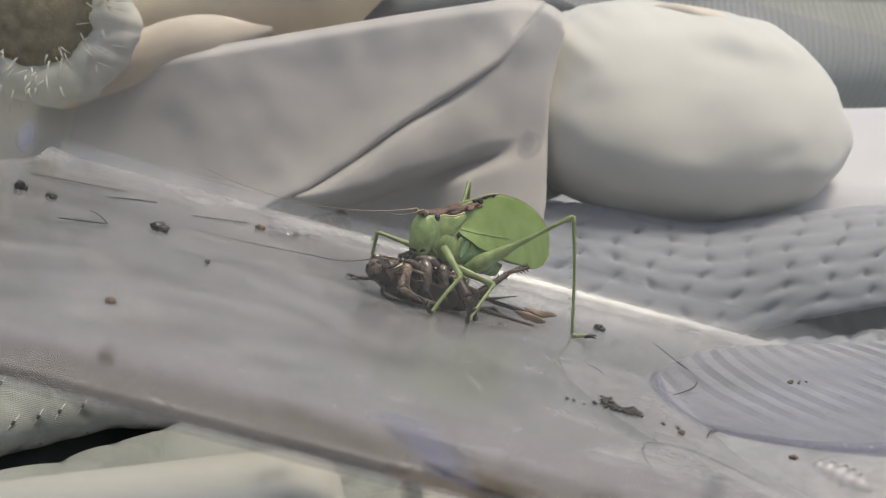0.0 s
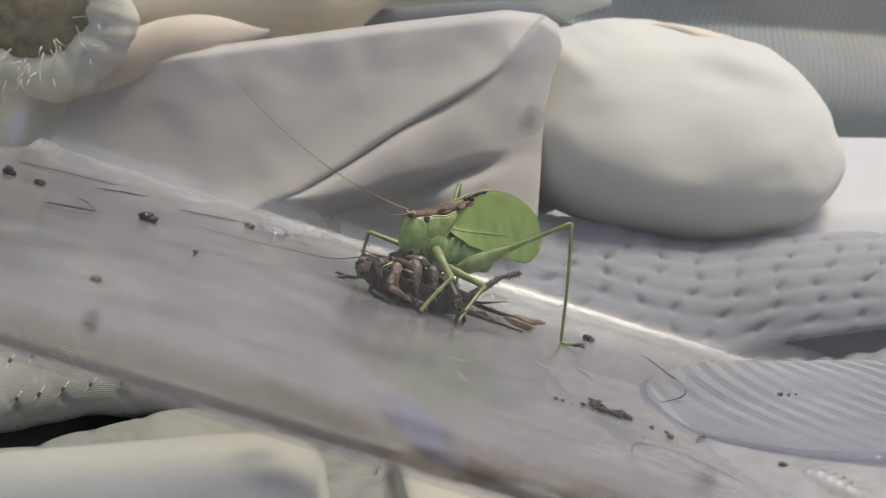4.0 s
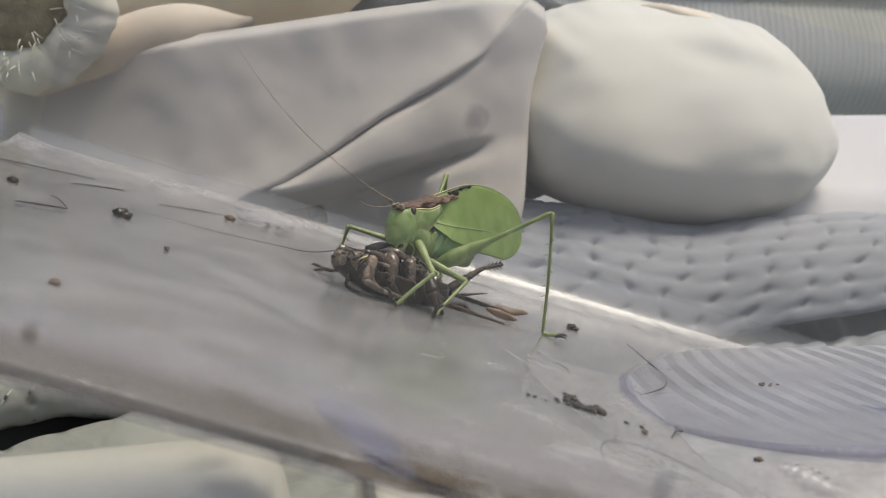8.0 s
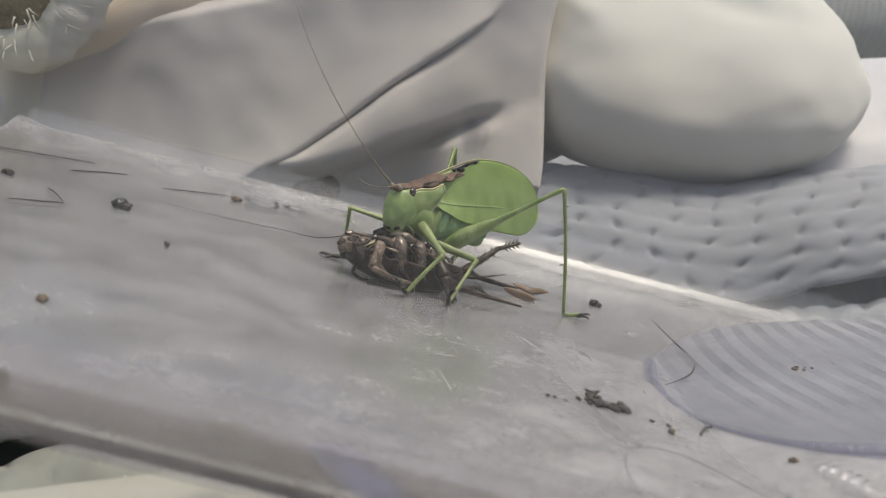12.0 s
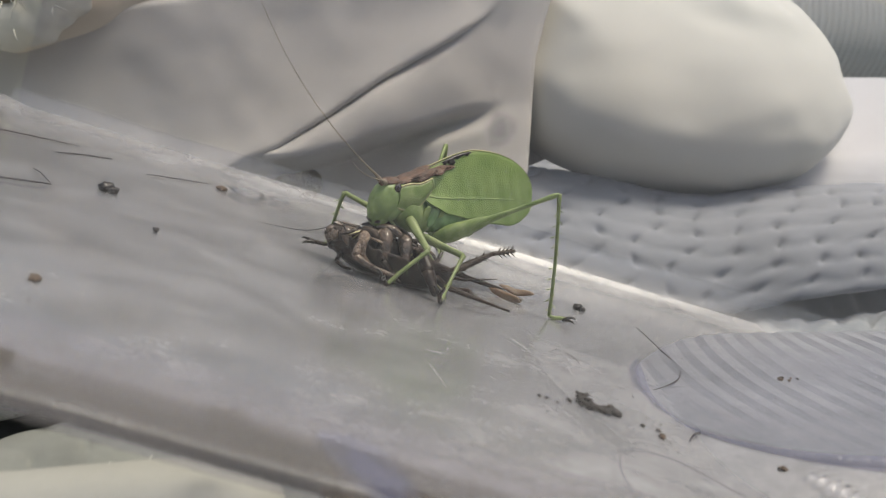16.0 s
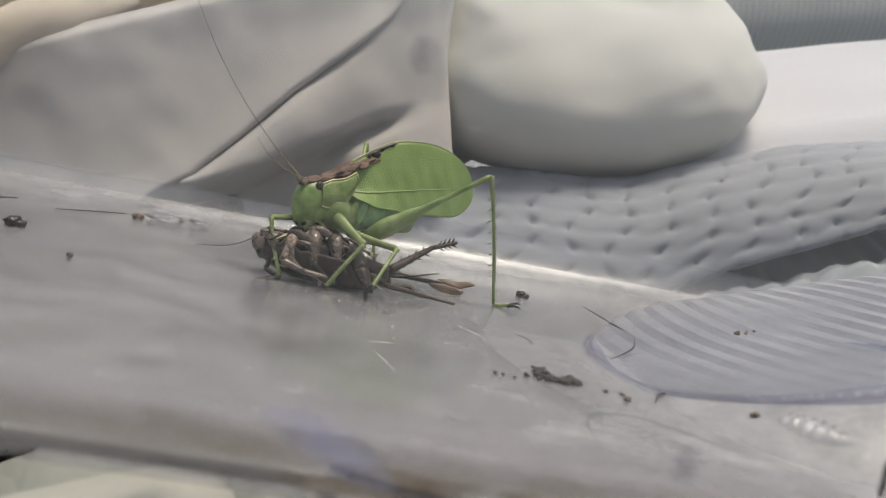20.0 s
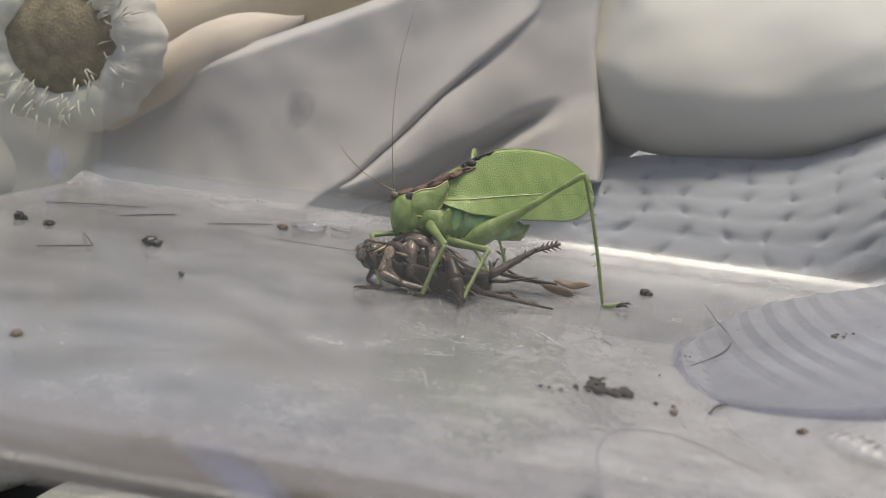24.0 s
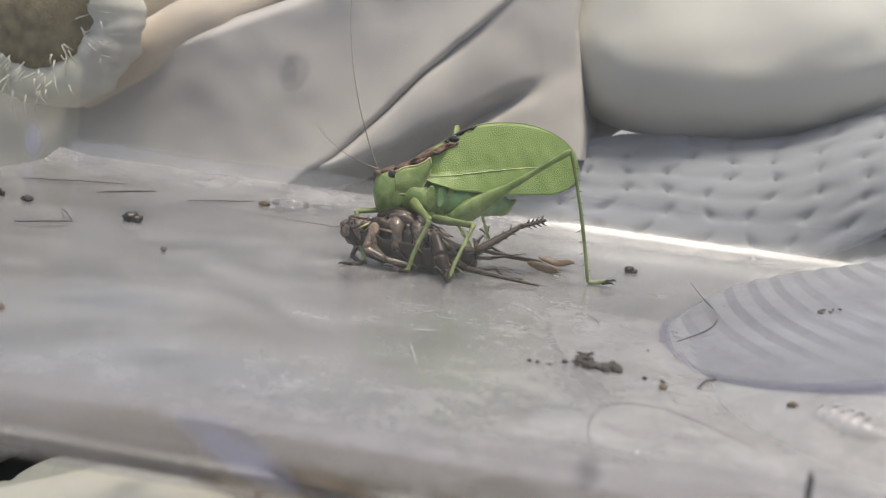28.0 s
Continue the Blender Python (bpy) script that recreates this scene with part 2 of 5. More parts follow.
SMUDGE = clear_plastic("grey smudge", (0.17, 0.16, 0.15), 0.22, 0.6, shine=False)
BROWN_SMEAR = clear_plastic("brown smear", (0.15, 0.125, 0.10), 0.26, 0.7, shine=False)
BLUE_MARK = clear_plastic("blue stain", (0.10, 0.16, 0.30), 0.17, 0.5, shine=False)
RUST_FILM = clear_plastic("rusty film", (0.22, 0.165, 0.10), 0.24, 0.7, shine=False)
HEAD_GREEN = material("olive green face", (0.25, 0.335, 0.115), 0.4, 0.2, 900, 0.00012, 1500, second=(0.14, 0.20, 0.065), through_light=0.1)

MM = 0.001


# ---- mesh helpers ----
def thing(name, label, category, at=Matrix(), group="", kind=""):
    ob = new(name)
    ob.empty_display_size = 0.01
    ob.matrix_basis = at
    return tagged(ob, label, category, group, kind)


def link(name, verts, faces, mat, parent=None, label="", smooth=True, uv=None):
    me = bpy.data.meshes.new(name)
    me.from_pydata(verts, [], faces)
    me.materials.append(mat)
    if uv is not None:
        layer = me.uv_layers.new(name="UVMap")
        for loop in me.loops:
            layer.data[loop.index].uv = uv[loop.vertex_index]
    if smooth:
        me.polygons.foreach_set("use_smooth", [True] * len(me.polygons))
    me.update()
    ob = new(name, me)
    ob.parent = parent
    if label:
        tagged(ob, label)
    return ob


def sheet(name, f, nu, nv, mat, parent=None, label="", thick=0.0, wrap=False, uv_size=(1.0, 1.0)):
    """A surface from f(u, v), u and v from 0 to 1; wrap joins u's ends."""
    cols = nu if wrap else nu + 1
    verts, uv = [], []
    for j in range(nv + 1):
        for i in range(cols):
            verts.append(f(i / nu, j / nv))
            uv.append((i / nu * uv_size[0], j / nv * uv_size[1]))
    faces = []
    for j in range(nv):
        for i in range(nu):
            a, b = j * cols + i, j * cols + (i + 1) % cols
            faces.append((a, b, b + cols, a + cols))
    ob = link(name, verts, faces, mat, parent, label, uv=uv)
    if thick:
        s = ob.modifiers.new("thickness", "SOLIDIFY")
        s.thickness, s.offset = thick, 0
    return ob


def tube_data(path, radii, seg=8, flat=1.0):
    """Vertices and faces of a tapered tube along a path, closed at both ends."""
    verts, faces = [], []
    path = [Vector(p) for p in path]
    side = None
    for i, p in enumerate(path):
        way = (path[min(i + 1, len(path) - 1)] - path[max(i - 1, 0)]).normalized()
        if side is None:
            side = way.orthogonal().normalized()
        side = (side - way * side.dot(way)).normalized()
        up = way.cross(side)
        r = radii[i] if hasattr(radii, "__len__") else radii
        for k in range(seg):
            a = 2 * math.pi * k / seg
            verts.append(p + side * (r * math.cos(a)) + up * (r * flat * math.sin(a)))
    for i in range(len(path) - 1):
        for k in range(seg):
            a, b = i * seg + k, i * seg + (k + 1) % seg
            faces.append((a, b, b + seg, a + seg))
    faces.append(tuple(range(seg))[::-1])
    faces.append(tuple(range((len(path) - 1) * seg, len(path) * seg)))
    return verts, faces


def tube(name, path, radii, mat, parent=None, label="", seg=8, flat=1.0):
    return link(name, *tube_data(path, radii, seg, flat), mat, parent, label)


def joined(pieces):
    verts, faces = [], []
    for v, f in pieces:
        faces += [tuple(i + len(verts) for i in face) for face in f]
        verts += list(v)
    return verts, faces


def blob_data(centre, size, turn=(0, 0, 0), rough=0.0, seed=0.0, nu=18, nv=11, pinch=0.0, freq=1.3):
    """An ellipsoid of half-sizes size (metres), uneven by rough, narrower towards +x by pinch."""
    m = pose(*centre, *turn)
    verts, faces = [], []
    for j in range(nv + 1):
        th = math.pi * j / nv
        for i in range(nu):
            ph = 2 * math.pi * i / nu
            d = Vector((math.cos(th), math.sin(th) * math.cos(ph), math.sin(th) * math.sin(ph)))
            k = 1 + rough * noise.noise(d * freq + Vector((seed, seed * 1.7, -seed)))
            t = 1 - pinch * d.x
            verts.append(m @ Vector((d.x * size[0] * k, d.y * size[1] * k * t, d.z * size[2] * k * t)))
    for j in range(nv):
        for i in range(nu):
            a, b = j * nu + i, j * nu + (i + 1) % nu
            faces.append((a, a + nu, b + nu, b))
    return verts, faces


def blob(name, centre, size, mat, parent=None, label="", **kw):
    return link(name, *blob_data(centre, size, **kw), mat, parent, label)


def smooth(a, b, x):
    t = min(1.0, max(0.0, (x - a) / (b - a)))
    return t * t * (3 - 2 * t)


def along(points, t):
    """A point at t (0 to 1) on a line through the given points, rounded at the corners."""
    n = len(points) - 1
    s = min(max(t * n, 0), n - 1e-9)
    i = int(s)
    p = [Vector(points[min(max(k, 0), n)]) for k in (i - 1, i, i + 1, i + 2)]
    f = s - i
    return 0.5 * (2 * p[1] + (p[2] - p[0]) * f + (2 * p[0] - 5 * p[1] + 4 * p[2] - p[3]) * f * f + (3 * p[1] - p[0] - 3 * p[2] + p[3]) * f ** 3)


def puffs(s, t, pitch=0.0088, row=0.0048):
    """Height, 0 to 1, of quilting: staggered padded cells with tight seams and deep stitched corners."""
    p, q = s / pitch + 0.5 * t / row, s / pitch - 0.5 * t / row
    dp, dq = p - round(p), q - round(q)
    pit = math.exp(-(dp * dp + dq * dq) / 0.016)
    seam = (abs(math.sin(math.pi * p)) * abs(math.sin(math.pi * q))) ** 0.45
    return 0.4 * seam + 0.6 * (1 - pit)
# ---- the clear plastic box ----
FRONT, BACK, LEFT, RIGHT, HEIGHT, FRONT_WALL = 0.0937, 0.228, -0.076, 0.165, 0.068, 0.0885
PAD = Vector((0.0705, 0.156, 0.0))
PAD_RX, PAD_RY, PAD_SLOPE, PAD_FOOT = 0.0305, 0.0328, 0.365, 0.0435


def pad_height(x):
    return max(0.0, PAD_SLOPE * (x - PAD_FOOT))


box = thing("plastic_box", "clear scratched plastic box, dusty floor, lying on a quilt", "box")


def floor_at(u, v):
    x, y = LEFT + (RIGHT - LEFT) * u, FRONT + (BACK - FRONT) * v
    z = 0.0004 * noise.noise(Vector((x * 45, y * 45, 0))) * smooth(0, 0.1, v) * smooth(1, 0.9, v)
    z += 0.0019 * (1 - smooth(0, 0.010, BACK - y)) ** 2
    z += 0.0010 * (1 - smooth(0, 0.008, x - LEFT)) ** 2
    return (x, y, z - 0.0006)


box_floor = sheet("box_floor", floor_at, 110, 90, FLOOR, box, "cloudy grey plastic floor with dust and scratches", thick=0.0011)
box_floor.modifiers["thickness"].use_rim = False
box_floor.visible_shadow = False


def wall_strip(name, a, b, z0, z1, mat, bow=0.0, label=""):
    a, b = Vector((*a, 0)), Vector((*b, 0))
    out = Vector(((b - a).y, -(b - a).x, 0)).normalized()

    def f(u, v):
        p = a.lerp(b, u) + out * (bow * math.sin(math.pi * u) + 0.0005 * noise.noise(Vector((u * 5, v * 3, z0 * 9))))
        return (p.x, p.y, z0 + (z1 - z0) * v)

    ob = sheet(name, f, 24, 10, mat, box, label, thick=0.0009)
    ob.modifiers["thickness"].use_rim = False
    ob.visible_shadow = False
    return ob


wall_strip("back_wall", (LEFT + 0.003, BACK + 0.001), (RIGHT, BACK + 0.001), 0.0015, HEIGHT, WALL)
wall_strip("front_wall", (LEFT, FRONT_WALL), (RIGHT, FRONT_WALL), 0.0030, HEIGHT, WALL)
# thickened bottom edges and the upright corner


def fillet_at(u, v):
    # the floor's rounded turn up into the back wall, of uneven radius
    x = LEFT + 0.002 + (RIGHT - LEFT - 0.003) * u
    r = 0.0066 + 0.0016 * noise.noise(Vector((x * 30, 0, 3))) + 0.0030 * smooth(0.0, 0.03, x)
    a = math.radians(90 * v)
    return (x, BACK - r + r * math.sin(a), -0.0008 + r * (1 - math.cos(a)) * 0.85)


fillet = sheet("back_edge", fillet_at, 150, 18, EDGE, box, "bright rounded plastic edge")
fillet.visible_shadow = False
mark = []
for i in range(25):
    t = i / 24
    mark.append((0.0522 + 0.0062 * t, 0.1262 - 0.0066 * t + 0.0003 * math.sin(7 * t), 0.0014 + 0.0006 * t + 0.0001 * math.sin(9 * t)))
tube("mould_mark", mark, [0.0002 + 0.0017 * math.sin(math.pi * i / 24) ** 0.6 * (1 + 0.25 * math.sin(i * 1.9)) for i in range(25)], EDGE, box, "shiny raised mould mark by the pad", seg=16, flat=0.8).visible_shadow = False
for k in range(4):
    tube("front_edge", [(LEFT + 0.004 * i, FRONT + 0.0012 + 0.0011 * k, 0.0002 + 0.0001 * k) for i in range(60)], 0.0011 + 0.0011 * k, DULL_EDGE, box, "dull beige rounded plastic edge", flat=0.40, seg=14)


def film(name, centre, size, mat, parent, label, turn=0.0, seed=0.0):
    """A thin uneven round film lying upright on the plastic."""
    m = pose(*centre, 0, turn, 0)
    ring = []
    for i in range(28):
        a = 2 * math.pi * i / 28
        k = 1 + 0.25 * noise.noise(Vector((math.cos(a), math.sin(a), seed)))
        ring.append(m @ Vector((size[0] * k * math.cos(a), 0, size[1] * k * math.sin(a))))
    return link(name, [m @ Vector((0, 0, 0))] + ring, [(0, 1 + i, 1 + (i + 1) % 28) for i in range(28)], mat, parent, label)


# bluish films painted in for glints where the plastic edges refract
for k in range(2):
    grow = 0.6 + 0.5 * k
    film("edge_glint", (LEFT - 0.004, BACK - 0.004 + 0.0004 * k, 0.0040), (0.0019 * grow, 0.0034 * grow), GLINT, box, "film painting a bluish glint in the plastic corner", 0, k)
    film("edge_glint", (0.0063, FRONT_WALL + 0.0003 * k, 0.0036), (0.0046 * grow, 0.0014 * grow), GLINT, box, "film painting a bluish glint in the plastic edge", 25, k)


def pad_surface(ridged):
    """The ridged pad in strips along its ridges, or the smooth apron that runs from it down to the floor."""
    verts, faces, radius = [], [], []
    pitch, ny = 0.0032, 130
    lines = []
    for k in range(-5, 24):
        lines += [(0.0345 + pitch * k + pitch * f, h) for f, h in ((0.02, 0.0), (0.20, 0.44), (0.38, 1.0), (0.58, 0.66), (0.80, 0.28), (0.96, 0.03))]
    for j in range(ny + 1):
        y = PAD.y - 1.45 * PAD_RY + 2.5 * PAD_RY * j / ny
        bow = 0.13 * (y - PAD.y) - 4.5 * (y - PAD.y) ** 2
        for q, h in lines:
            x = q - bow
            r = math.hypot((x - PAD.x) / PAD_RX, (y - PAD.y) / PAD_RY)
            lift = pad_height(x) - 0.0026 * smooth(0.162, 0.196, y) * smooth(0.045, 0.075, x)
            if ridged:
                start = smooth(0.0, 0.008, x - 0.0425)
                worn = 0.75 + 0.9 * noise.noise(Vector((x * 70, y * 70, 2.0)))
                z = 0.0001 + 0.0001 * start + lift + 0.00031 * h * worn * (0.35 + 0.65 * start) * (1 - smooth(0.70, 0.95, r) * (y < PAD.y)) - (lift + 0.003) * smooth(1.0, 1.025, r) * (y > PAD.y) - 0.0012 * smooth(0.97, 1.01, r)
            else:
                z = -0.0004 + lift * (1 - smooth(0.96, 1.42, r))
            verts.append((x, y, z))
            radius.append(r if ridged or y < PAD.y + 0.01 else 9.0)
    n = len(lines)
    for j in range(ny):
        for i in range(n - 1):
            quad = (j * n + i, j * n + i + 1, (j + 1) * n + i + 1, (j + 1) * n + i)
            rs = [radius[q] for q in quad]
            if (max(rs) < 1.04) if ridged else (min(rs) > 0.93 and max(rs) < 1.46):
                faces.append(quad)
    used = sorted({q for face in faces for q in face})
    place = {q: k for k, q in enumerate(used)}
    return [verts[q] for q in used], [tuple(place[q] for q in face) for face in faces]


link("grip_pad", *pad_surface(True), RIDGED, box, "raised round pad with fine saw-tooth ridges", smooth=False)
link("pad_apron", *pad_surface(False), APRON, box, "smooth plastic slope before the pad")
rim_path = []
for i in range(70):
    a = math.radians(-55 - 165 * i / 69)
    x = PAD.x + PAD_RX * math.cos(a)
    rim_path.append((x, PAD.y + PAD_RY * math.sin(a), pad_height(x) + 0.0001))
tube("pad_rim", rim_path, [0.00005 + 0.0017 * (math.exp(-((i - 54) / 6) ** 2) + 0.75 * math.exp(-((i - 14) / 15) ** 2)) for i in range(70)], BLUE_EDGE, box, "faint bluish rim round the pad", flat=0.16, seg=8)


def pad_top(x, y):
    return pad_height(x) - 0.0026 * smooth(0.162, 0.196, y) * smooth(0.045, 0.075, x) + 0.0004


for x0, y0, x1, y1 in ((0.0745, 0.1490, 0.0790, 0.1370), (0.0668, 0.1440, 0.0712, 0.1320), (0.0690, 0.1320, 0.0728, 0.1265), (0.0800, 0.1440, 0.0835, 0.1330)):
    streak = []
    for i in range(16):
        t = i / 15
        x, y = x0 + (x1 - x0) * t + 0.0006 * math.sin(3 * t), y0 + (y1 - y0) * t
        streak.append((x, y, pad_top(x, y) - 0.0001))
    tube("blue_streak", streak, [0.0001 + 0.0006 * math.sin(math.pi * i / 15) * (1 + 0.4 * math.sin(i * 2.3 + x0 * 900)) for i in range(16)], BLUE_MARK, box, "faint blue mark along a ridge", flat=0.3, seg=8)


# ---- quilt under and behind the box ----
quilt = thing("quilt", "pale grey quilted cotton blanket, rumpled under the box", "blanket")


def stretch(u, lo, hi, a, b):
    """Spends most of the grid between a and b."""
    if u < 0.12:
        return lo + (a - lo) * u / 0.12
    if u > 0.88:
        return b + (hi - b) * (u - 0.88) / 0.12
    return a + (b - a) * (u - 0.12) / 0.76


def base_z(x, y):
    slope = -0.034 + 0.28 * (max(-0.16, min(0.2, x)) + 0.04)
    under = min(slope, -0.007)
    k = smooth(0.205, 0.232, y) if x > 0 else 0.0
    z = under + (slope - under) * k
    if x <= 0:
        z = min(slope, -0.012)
    z += 0.004 * noise.noise(Vector((x * 14, y * 14, 1.3)))
    z += 0.06 * smooth(0.27, 0.5, y) - 0.010 * smooth(0.0, -0.02, x)
    z += 0.0040 * math.exp(-((y - 0.2290) / 0.004) ** 2) * smooth(0.085, 0.112, x) - 0.010 * smooth(0.232, 0.240, y) * smooth(0.05, 0.07, x) * smooth(0.29, 0.27, y)
    # a trough under the padded fold
    off = (x + 0.060) * 0.77 - (y - 0.170) * 0.64
    z -= 0.010 * math.exp(-((off + 0.002) / 0.010) ** 2) * smooth(-0.030, -0.050, x) * smooth(0.215, 0.19, y)
    return z


def base_at(u, v):
    x, y = stretch(u, -0.45, 0.45, -0.12, 0.17), stretch(v, -0.35, 0.75, 0.09, 0.26)
    return (x, y, base_z(x, y) + 0.0046 * puffs(x + 0.5 * y, y - 0.5 * x) - 0.0010)


sheet("under_layer", base_at, 260, 200, QUILT, quilt, uv_size=(0.5, 0.5))


ROLL_LOW = [(0.0, -0.002), (0.050, -0.001), (0.064, -0.0005), (0.071, 0.001), (0.079, 0.0053), (0.089, 0.0108), (0.101, 0.0162), (0.114, 0.0225), (0.24, 0.075)]
ROLL_TOP = [(0.0, 0.0115), (0.037, 0.0180), (0.047, 0.0195), (0.054, 0.0192), (0.062, 0.0200), (0.070, 0.0220), (0.078, 0.0262), (0.090, 0.0303), (0.102, 0.0350), (0.124, 0.0400), (0.24, 0.090)]
ROLL_PITCH, ROLL_ROWS = 0.0092, 6.5


def level(points, q):
    """The second value of the points where the first is q."""
    for a, b in zip(points, points[1:]):
        if q <= b[0]:
            return a[1] + (b[1] - a[1]) * max(0.0, (q - a[0]) / (b[0] - a[0]))
    return points[-1][1]


def level_soft(points, q, w=0.004):
    return (level(points, q - w) + 2 * level(points, q) + level(points, q + w)) / 4


def roll_base(x, v):
    """The folded edge without its quilting: tucked under, a leaning face, then the fall behind."""
    low, top = level_soft(ROLL_LOW, x), level_soft(ROLL_TOP, x)
    y0, deep = 0.2310 + 0.016 * (1 - smooth(0.006, 0.030, x)), 0.0265
    if v < 0.12:
        k = 1 - v / 0.12
        return Vector((x, y0 + 0.012 * k * k, low - 0.0022 * math.sin(1.57 * k)))
    if v < 0.74:
        q = (v - 0.12) / 0.62
        return Vector((x, y0 + deep * (0.25 * q + 0.75 * q ** 1.7), low + (top - low) * (1 - (1 - q) ** 1.45)))
    k = (v - 0.74) / 0.26
    return Vector((x, y0 + deep + 0.016 * k, top - 0.012 * k * k))


def roll_sway(x, r):
    """How far the stitch rows wander, in cells."""
    return 0.16 * math.sin(x * 170 + 1.7 * r) + 0.07 * math.sin(x * 410 - 2.9 * r)


def stitch_x(k, m):
    x = 0.0589
    for i in range(12):
        x = 0.0589 + ROLL_PITCH * (k + 0.15 * m - roll_sway(x, m))
    return x


def roll_cells(x, v):
    """Depth, 0 to 1, of the quilting at x and v: rows of sagging cells drawn in at the stitches."""
    r = (v - 0.12) / 0.62 * ROLL_ROWS + 0.35
    s = (x - 0.0589) / ROLL_PITCH - 0.15 * r + roll_sway(x, r)
    ds = s - round(s)
    r += 0.22 * (0.5 - 0.5 * math.cos(2 * math.pi * ds)) + 0.12 * noise.noise(Vector((x * 90, r * 0.6, 2)))
    dk = r - round(r)
    low = smooth(0.80, 0.66, v) * smooth(0.06, 0.16, v)
    pit = math.exp(-(ds / 0.085) ** 2 - (dk / 0.24) ** 2)
    row = math.exp(-(dk / 0.25) ** 2) * (0.36 + 0.20 * math.cos(2 * math.pi * ds))
    column = math.exp(-(ds / 0.09) ** 2)
    return low * (0.62 * pit + 0.75 * row) + column * (0.12 + 0.30 * (1 - low)) + 0.10 * noise.noise(Vector((x * 260, v * 22, 5)))


def roll_at(u, v):
    x = 0.006 + 0.234 * u
    p = roll_base(x, v)
    along_v = roll_base(x, min(1, v + 0.01)) - roll_base(x, max(0, v - 0.01))
    n = Vector((0, -along_v.z, along_v.y)).normalized()
    return p + n * (0.0004 - 0.0011 * roll_cells(x, v))


sheet("folded_edge", roll_at, 440, 150, QUILT, quilt, "padded folded edge quilted in sagging rows", uv_size=(0.234, 0.06))


def fold_strip(path, wide, high):
    """A padded fold along a path, an ellipse across, quilted all over."""
    points = [Vector(p) for p in path]

    def f(u, v):
        c, d = along(points, u), along(points, min(1, u + 0.01)) - along(points, max(0, u - 0.01))
        side = Vector((d.y, -d.x, 0)).normalized()
        a = math.radians(-130 + 310 * v)
        n = (side * (math.cos(a) / wide) + Vector((0, 0, math.sin(a) / high))).normalized()
        q = puffs(0.075 * u + 0.003 * a, 0.0095 * a, 0.0105, 0.0062)
        return c + side * (wide * math.cos(a)) + Vector((0, 0, high * math.sin(a))) + n * (0.0009 * q - 0.0007 + 0.0004 * noise.noise(c * 130 + Vector((0, 0, a))))

    return f


upper_fold = fold_strip([(-0.1035, 0.1219, -0.0437), (-0.0611, 0.1428, -0.0269), (-0.0490, 0.1489, -0.0230), (-0.0427, 0.1518, -0.0204), (-0.0361, 0.1547, -0.0177), (-0.0287, 0.1585, -0.0173), (-0.0207, 0.1633, -0.0219)], 0.0144, 0.0064)
lower_fold = fold_strip([(-0.0978, 0.1035, -0.0529), (-0.0488, 0.1235, -0.0398), (-0.0391, 0.1311, -0.0366), (-0.0333, 0.1337, -0.0342), (-0.0276, 0.1363, -0.0310), (-0.0220, 0.1383, -0.0281), (-0.0132, 0.1425, -0.0258), (-0.0057, 0.1436, -0.0282)], 0.0127, 0.0101)
sheet("lower_fold", upper_fold, 150, 90, QUILT_NEAR, quilt, "padded fold peeping out below the box", uv_size=(0.10, 0.048))
sheet("lower_fold", lower_fold, 190, 90, QUILT_NEAR, quilt, "padded hump of the quilt before the box", uv_size=(0.12, 0.062))


def stitch_data(f, places):
    """White threads, and dark slugs painting the shade of their holes, at the given (u, v)."""
    threads, holes = [], []
    for u, v, du, dv in places:
        a, c, d = Vector(f(u - du, v - dv)), Vector(f(u, v)), Vector(f(u + du, v + dv))
        up = Vector((0, -0.35, 0.94))
        threads.append(tube_data([a + up * 0.0001, (a + c) / 2 + up * 0.0002, c + up * 0.0001, (c + d) / 2 + up * 0.0002, d + up * 0.0001], 0.00006, 5))
        holes.append(tube_data([c.lerp(a, 0.35) + up * 0.0001, c + up * 0.0003, c.lerp(d, 0.2) + up * 0.0001], [0.0001, 0.00028, 0.0001], 6))
    return joined(threads), joined(holes)


for f, long, places in ((upper_fold, 1.0, [(0.20 + 0.070 * k + 0.035 * (m % 2), 0.20 + 0.13 * m, 0.012, 0.022) for k in range(9) for m in range(4)]),
                         (lower_fold, 1.0, [(0.16 + 0.062 * k + 0.031 * (m % 2), 0.16 + 0.14 * m, 0.010, 0.022) for k in range(12) for m in range(4)]),
                         (roll_at, 0.0, [((stitch_x(k, m) - 0.006) / 0.234, 0.12 + 0.62 * (m - 0.35) / ROLL_ROWS, 0.0002, 0.008) for k in range(-4, 9) for m in range(1, 6)])):
    threads, holes = stitch_data(f, places)
    if long:
        tagged(link("stitching", *threads, THREAD, quilt, "white quilting stitches"), kind="stuff")
    # no real holes: dark slugs carry their shade as colour
    tagged(link("hole_shade", *holes, DARK_GAP if long else PIT, quilt, "dark needle holes of the quilting"), kind="stuff")


